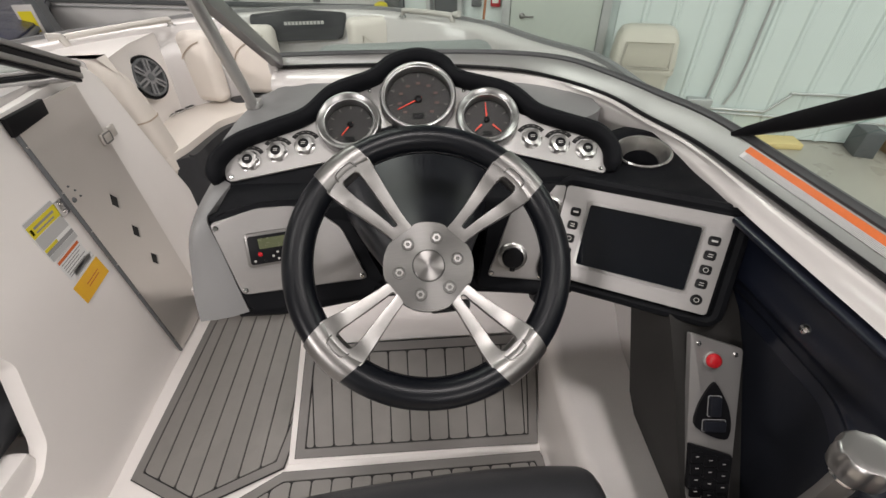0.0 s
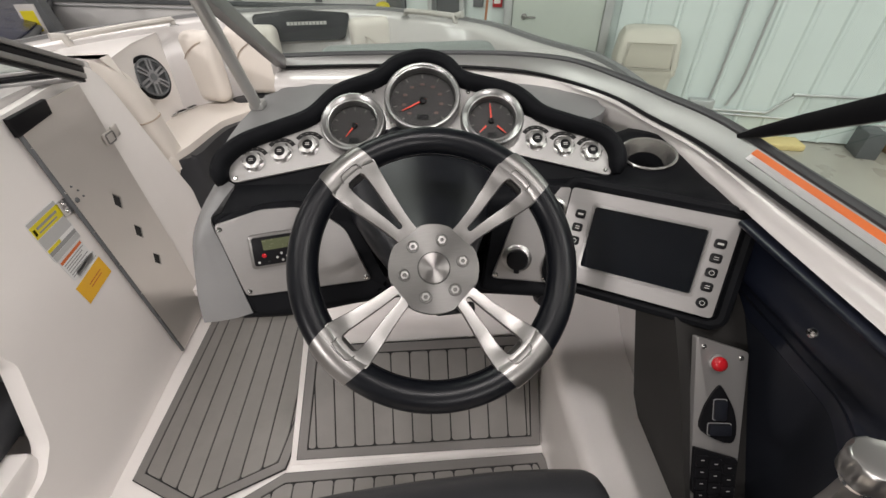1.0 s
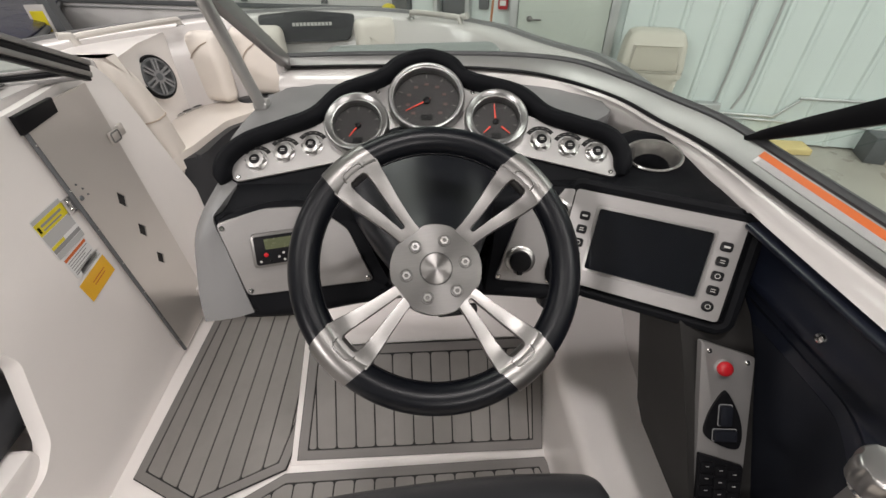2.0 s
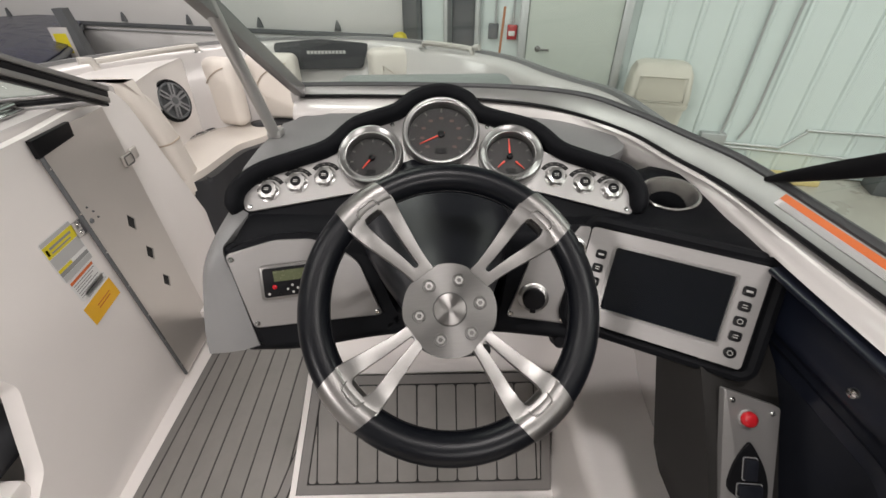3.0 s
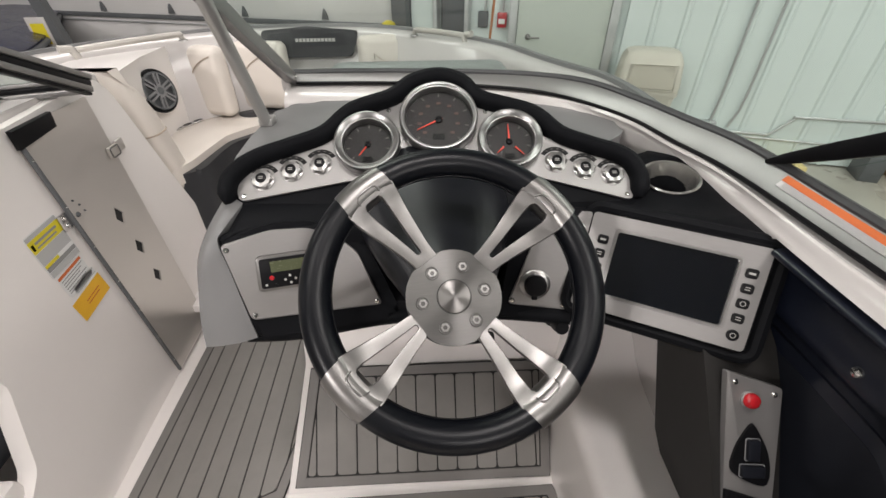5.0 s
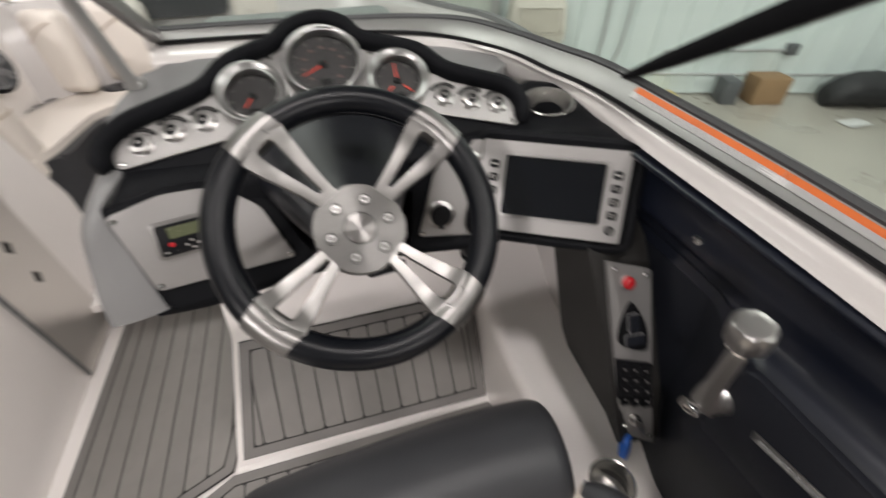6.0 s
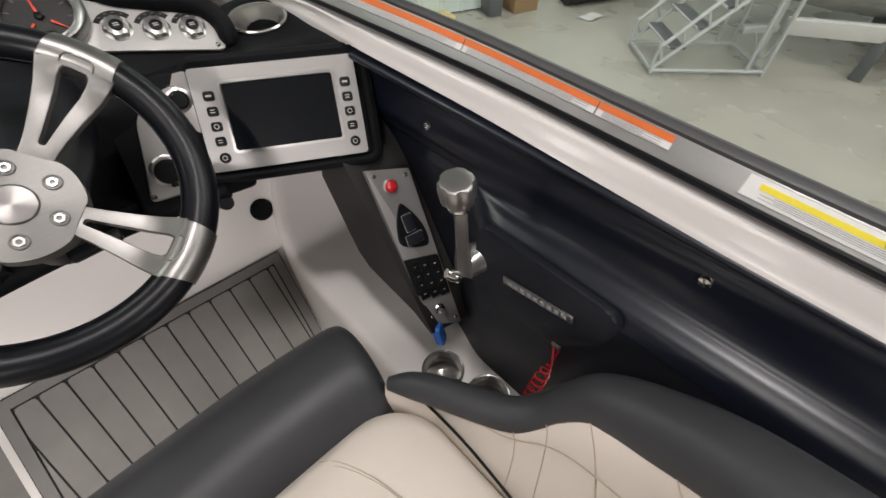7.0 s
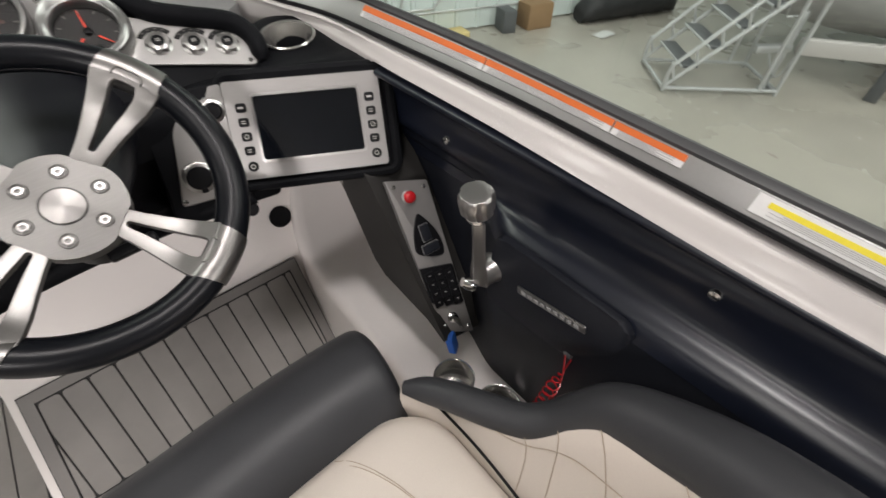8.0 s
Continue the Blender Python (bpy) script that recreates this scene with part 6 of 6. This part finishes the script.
# ---- the bow ----
BOW = [(0.60, 0.95, 0.875), (0.60, 1.15, 0.878), (0.574, 1.298, 0.88), (0.511, 1.424, 0.88), (0.454, 1.556, 0.88), (0.378, 1.766, 0.88), (0.287, 1.903, 0.88), (0.202, 1.998, 0.88), (-0.018, 2.20, 0.88), (-0.184, 2.294, 0.88), (-0.35, 2.335, 0.88), (-0.53, 2.345, 0.88), (-0.71, 2.335, 0.88), (-0.88, 2.29, 0.88), (-1.05, 2.20, 0.88), (-1.26, 2.03, 0.88), (-1.39, 1.89, 0.88), (-1.50, 1.70, 0.88), (-1.60, 1.45, 0.88), (-1.66, 1.25, 0.88), (-1.68, 0.9, 0.88)]
bowl = spline(BOW, 4)
bowc = thing("bow_deck", pose(-0.53, 1.9, 0.88), "white gelcoat bow deck around the seating", kind="structure")


def inward(line, w, dz, c=(-0.53, 1.35)):
    res = []
    for p in line:
        d = np.array([c[0] - p[0], c[1] - p[1]])
        d = d / np.linalg.norm(d)
        res.append(np.array([p[0] + d[0] * w, p[1] + d[1] * w, p[2] + dz]))
    return res


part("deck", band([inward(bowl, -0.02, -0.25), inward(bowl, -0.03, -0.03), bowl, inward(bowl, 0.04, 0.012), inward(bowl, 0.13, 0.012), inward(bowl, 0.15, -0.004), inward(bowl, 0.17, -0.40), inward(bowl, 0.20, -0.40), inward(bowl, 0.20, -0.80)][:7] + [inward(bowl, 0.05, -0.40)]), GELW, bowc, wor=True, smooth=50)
part("rub_strip", band([inward(bowl, 0.035, 0.011), inward(bowl, 0.037, 0.024), inward(bowl, 0.058, 0.024), inward(bowl, 0.060, 0.011)]), GRAYV, bowc, "grey deck trim strip", wor=True, smooth=50)
solid("bow_floor", prism([(-0.45, 1.2), (0.3, 1.2), (0.1, 1.8), (-0.53, 2.1), (-1.1, 1.9), (-1.3, 1.2), (-0.86, 1.2)][::-1], 0.10, 0.13), GEL, "white bow floor", "floor", kind="structure")
solid("bow_wall_port", prism([(-0.92, 1.28), (-1.02, 1.45), (-1.085, 1.80), (-1.06, 2.05), (-1.16, 2.12), (-1.30, 1.90), (-1.35, 1.25)], 0.10, 0.868, 0.012), GEL, "white moulded bow side with loudspeaker", "wall", kind="structure")


def speaker(m):
    """Marine loudspeaker: dark basket, ring and six spokes over the cone."""
    s_ = thing("loudspeaker", m, "grey round marine loudspeaker with spoked grille", "loudspeaker")
    part("basket", lathe([(0.084, 0.0), (0.084, 0.006), (0.081, 0.009), (0.076, 0.009), (0.074, 0.003), (0.05, -0.004), (0.02, 0.0), (0.001, 0.002)], 40), PLASTIC, s_)
    part("ring", lathe([(0.073, 0.009), (0.072, 0.0145), (0.064, 0.0145), (0.063, 0.009)], 40), DARKG, s_)
    for k in range(6):
        a = 60 * k + 15
        part("grille_spoke", local(prism([(0.012, -0.010), (0.066, -0.0125), (0.066, -0.0045), (0.026, -0.0032), (0.026, 0.0032), (0.066, 0.0045), (0.066, 0.0125), (0.012, 0.010)], 0.010, 0.016), pose(0, 0, 0, 0, 0, a)), material("loudspeaker grey", (0.20, 0.20, 0.205), 0.4) if k == 0 else bpy.data.materials["loudspeaker grey"], s_)
    part("boss", lathe([(0.016, 0.008), (0.014, 0.017), (0.001, 0.018)], 20), DARKG, s_)


zf = Vector((0.93, -0.28, 0.22)).normalized()
xf = Vector((0.28, 0.93, 0)).normalized()
yf = zf.cross(xf).normalized()
speaker(Matrix(((xf.x, yf.x, zf.x, -1.062), (xf.y, yf.y, zf.y, 1.815), (xf.z, yf.z, zf.z, 0.738), (0, 0, 0, 1))))

bs = thing("bow_bench", pose(-0.95, 1.7, 0.13), "cream vinyl bow seat with dark grey base", "bow seat")
seat_poly = soften([(-0.925, 1.44), (-0.885, 1.56), (-0.865, 1.70), (-0.845, 1.81), (-0.74, 1.93), (-0.60, 2.06), (-0.60, 2.24), (-1.04, 2.12), (-1.10, 1.80), (-1.05, 1.45)], 0.03, 4)
part("base", prism(soften([(-0.86, 1.52), (-0.845, 1.56), (-0.835, 1.70), (-0.815, 1.80), (-0.71, 1.91), (-0.57, 2.04), (-0.57, 2.20), (-1.0, 2.10), (-1.0, 1.44)], 0.03), 0.13, 0.525, 0.03, 4), DGRAYV, bs, "dark grey vinyl base", wor=True)
part("seat_pad", prism(seat_poly, 0.49, 0.552, 0.022, 4), CREAMB, bs, "cream vinyl seat pad", wor=True, smooth=60)
part("dark_insert", prism(soften([(-0.84, 2.02), (-0.68, 2.06), (-0.62, 2.15), (-0.72, 2.17), (-0.90, 2.10)], 0.05), 0.548, 0.558, 0.004), DGRAYV, bs, wor=True)
bb = thing("bow_cushion", pose(-0.95, 1.38, 0.55), "beige vinyl bow backrest pad", "cushion", "bow backrests")
rg = []
for f in range(13):
    t = f / 12
    z = 0.05 + 0.86 * t
    g = {0: -0.02, 10: -0.004, 11: -0.014, 12: -0.040}.get(f, 0.0)
    rg.append([(x, y - 0.225 * t, z) for x, y in round_rect(0.26 + 2 * g, 0.13 + 2 * g, 0.050, (-1.036, 1.645), 5)])
part("pad", loft(rg), CREAMB, bb, wor=True, smooth=60)
part("seam", tube([Vector(p) for p in rg[9]], 0.003, 6, True), STITCH, bb, wor=True)
for cx, cy, w, ang in ((-0.955, 2.065, 0.19, -20), (-0.735, 2.145, 0.25, -10)):
    pb = thing("bow_cushion", pose(cx, cy, 0.555, 0, 0, ang), "cream vinyl bow backrest pad", "cushion", "bow backrests")
    bm = box(w, 0.085, 0.30, (0, 0, 0.155), 0.035, 5)
    part("pad", bm, CREAMB, pb, smooth=60)
    part("seam", tube(spline([(-w * 0.30, -0.044, 0.02), (-w * 0.34, -0.046, 0.12), (-w * 0.22, -0.046, 0.20), (w * 0.1, -0.046, 0.25), (w * 0.36, -0.044, 0.27)], 5), 0.0025, 5), STITCH, pb)
for k, (vx, vy) in enumerate(((-1.085, 1.885), (-1.06, 1.935), (-1.035, 1.985))):
    v_ = thing("vent", pose(vx, vy, 0.554, 0, 0, 60), "small dark oval vent beside the pad", "vent", "bow vents")
    part("rim", prism(round_rect(0.055, 0.028, 0.012), 0, 0.006, 0.002), CHROME, v_)
    part("opening", prism(round_rect(0.044, 0.018, 0.008), 0.0055, 0.0068), PLASTIC, v_)

lg = thing("bow_panel_pad", pose(-0.505, 2.19, 0.78, 82, 0, 0), "dark grey bow backrest panel with logo lettering", "backrest panel")
part("panel", prism(soften([(-0.195, 0.0), (0.19, 0.0), (0.225, 0.108), (0.0, 0.128), (-0.215, 0.112)], 0.02), 0, 0.045, 0.012, 3), DGRAYV, lg)
for k in range(11):
    part("logo_bar", box(0.013, 0.014, 0.001, (-0.055 + 0.0165 * k, 0.072, 0.0458)), MARK, lg)
wp_ = thing("bow_cushion", pose(-0.17, 2.10, 0.70, 0, 0, 22), "cream vinyl bow backrest pad", "cushion", "bow backrests")
part("pad", box(0.22, 0.10, 0.19, (0, 0, 0.09), 0.03, 4), CREAMB, wp_, smooth=60)
part("seam", tube([(-0.06, -0.052, 0.02), (-0.06, -0.052, 0.12), (0.02, -0.052, 0.06)], 0.002, 5), STITCH, wp_)
sbp = thing("bow_cushion", pose(-0.02, 1.40, 0.60), "grey green vinyl backrest top before windshield", "cushion", "bow backrests")
part("pad", box(0.56, 0.12, 0.32, (0, 0, 0.16), 0.045, 5), material("grey green vinyl", (0.24, 0.26, 0.25), 0.5, bump=0.2, bscale=700), sbp, smooth=60)
for hx, hy, ha, hl in ((0.075, 1.945, -39, 0.13), (-1.10, 1.845, 52, 0.19)):
    h_ = thing("grab_handle", pose(hx, hy, 0.890, 0, 0, ha), "satin steel grab rail along the bow deck", "grab handle", "bow grab handles")
    part("bar", tube(spline([(-hl, 0, 0.0), (-hl + 0.006, 0, 0.018), (-hl + 0.03, 0, 0.026), (hl - 0.03, 0, 0.026), (hl - 0.006, 0, 0.018), (hl, 0, 0.0)], 4), 0.011, 8), RAILM, h_)
    q = hl if hx > 0 else -hl
    part("end_post", tube([(q, 0, 0.0), (q * 1.06, 0, 0.03), (q * 1.25, 0.0, 0.035)], 0.013, 10), RAILM, h_, "short satin end post")
    part("foot", lathe([(0.018, 0), (0.016, 0.005), (0.008, 0.008)], 14, c=(-q, 0, 0)), SATINK, h_)

# ---- labels on the windshield sill ----
def lettering(text, m, size, parent, mat):
    """Words as a thin mesh."""
    cu = bpy.data.curves.new("lettering", "FONT")
    cu.body, cu.size, cu.extrude = text, size, 0.0003
    tmp = new("lettering", cu)
    bpy.context.view_layer.update()
    me = bpy.data.meshes.new_from_object(tmp.evaluated_get(bpy.context.evaluated_depsgraph_get()))
    bpy.data.objects.remove(tmp)
    me.materials.clear()
    me.materials.append(mat)
    me.transform(root_matrix(parent).inverted() @ m)
    ob = new("lettering", me)
    ob.parent = parent
    return ob



def sill_label(name, y0, y1, kind_, label):
    """A label strip that lies along the sill face."""
    f = [i for i, p in enumerate(frin) if i > 30]
    mid = (y0 + y1) / 2

    def at(line, y):
        for i in range(30, len(line) - 1):
            if line[i][1] >= y >= line[i + 1][1]:
                t = (line[i][1] - y) / (line[i][1] - line[i + 1][1])
                return Vector(line[i]).lerp(Vector(line[i + 1]), t)
        return Vector(line[-1])
    s_ = thing(name, pose(0.5, mid, 0.92), label, "warning label", "sill labels")
    nrm = Vector((-0.80, 0, 0.60))

    def strip(pname, ya, yb, a, b, mat, lift):
        n = 8
        bm = bmesh.new()
        rows = []
        for k in range(n + 1):
            y = ya + (yb - ya) * k / n
            p, q = at(frin, y) + Vector((0.004, 0, 0.006)), at(frout, y) + Vector((-0.003, 0, -0.002))
            rows.append([p.lerp(q, a) + nrm * lift, p.lerp(q, b) + nrm * lift, p.lerp(q, b) + nrm * (lift - 0.0015), p.lerp(q, a) + nrm * (lift - 0.0015)])
        loft(rows, True, False, True, bm)
        part(pname, bm, mat, s_, wor=True, smooth=0)
    if kind_ == "orange":
        strip("sheet", y0, y1, 0.34, 0.98, LABELG, 0.0022)
        strip("band", y0, y1, 0.66, 0.98, ORG, 0.0028)
        strip("heading_bar", y0 - (y0 - y1) * 0.42, y0 - (y0 - y1) * 0.62, 0.76, 0.88, REDP, 0.0031)
        for k in range(5):
            strip("text_bar", y0 - 0.008, y1 + 0.010 + 0.02 * (k % 2), 0.375 + 0.056 * k, 0.396 + 0.056 * k, INKG, 0.0028)
    else:
        strip("sheet", y0, y1, 0.06, 0.97, LABELG, 0.0022)
        strip("band", y0 - 0.012, y1, 0.52, 0.78, YEL, 0.0028)
        for k in range(4):
            strip("text_bar", y0 - 0.015 - 0.012 * (k % 2), y1 + 0.01, 0.20 + 0.078 * k, 0.220 + 0.078 * k, INKG, 0.0028)
        foot, head, on = at(frin, -0.212) + Vector((0.004, 0, 0.006)), at(frout, -0.212) + Vector((-0.003, 0, -0.002)), at(frin, -0.262) + Vector((0.004, 0, 0.006))
        ey = (head - foot).normalized()
        ex = (on - foot)
        ex = (ex - ey * ex.dot(ey)).normalized()
        ez = ex.cross(ey)
        o_ = foot.lerp(head, 0.565) + ez * 0.0038
        lettering("CAUTION", Matrix(((ex.x, ey.x, ez.x, o_.x), (ex.y, ey.y, ez.y, o_.y), (ex.z, ey.z, ez.z, o_.z), (0, 0, 0, 1))), 0.0085, s_, INK)
    return s_


sill_label("boarding_label", 0.548, 0.26, "orange", "white warning label with orange band on sill")
sill_label("boarding_label", 0.258, 0.052, "orange", "white warning label with orange band on sill")
sill_label("boarding_label", 0.050, -0.036, "orange", "white warning label with orange band on sill")
caution = sill_label("caution_label", -0.108, -0.36, "yellow", "white caution label with yellow band on sill")
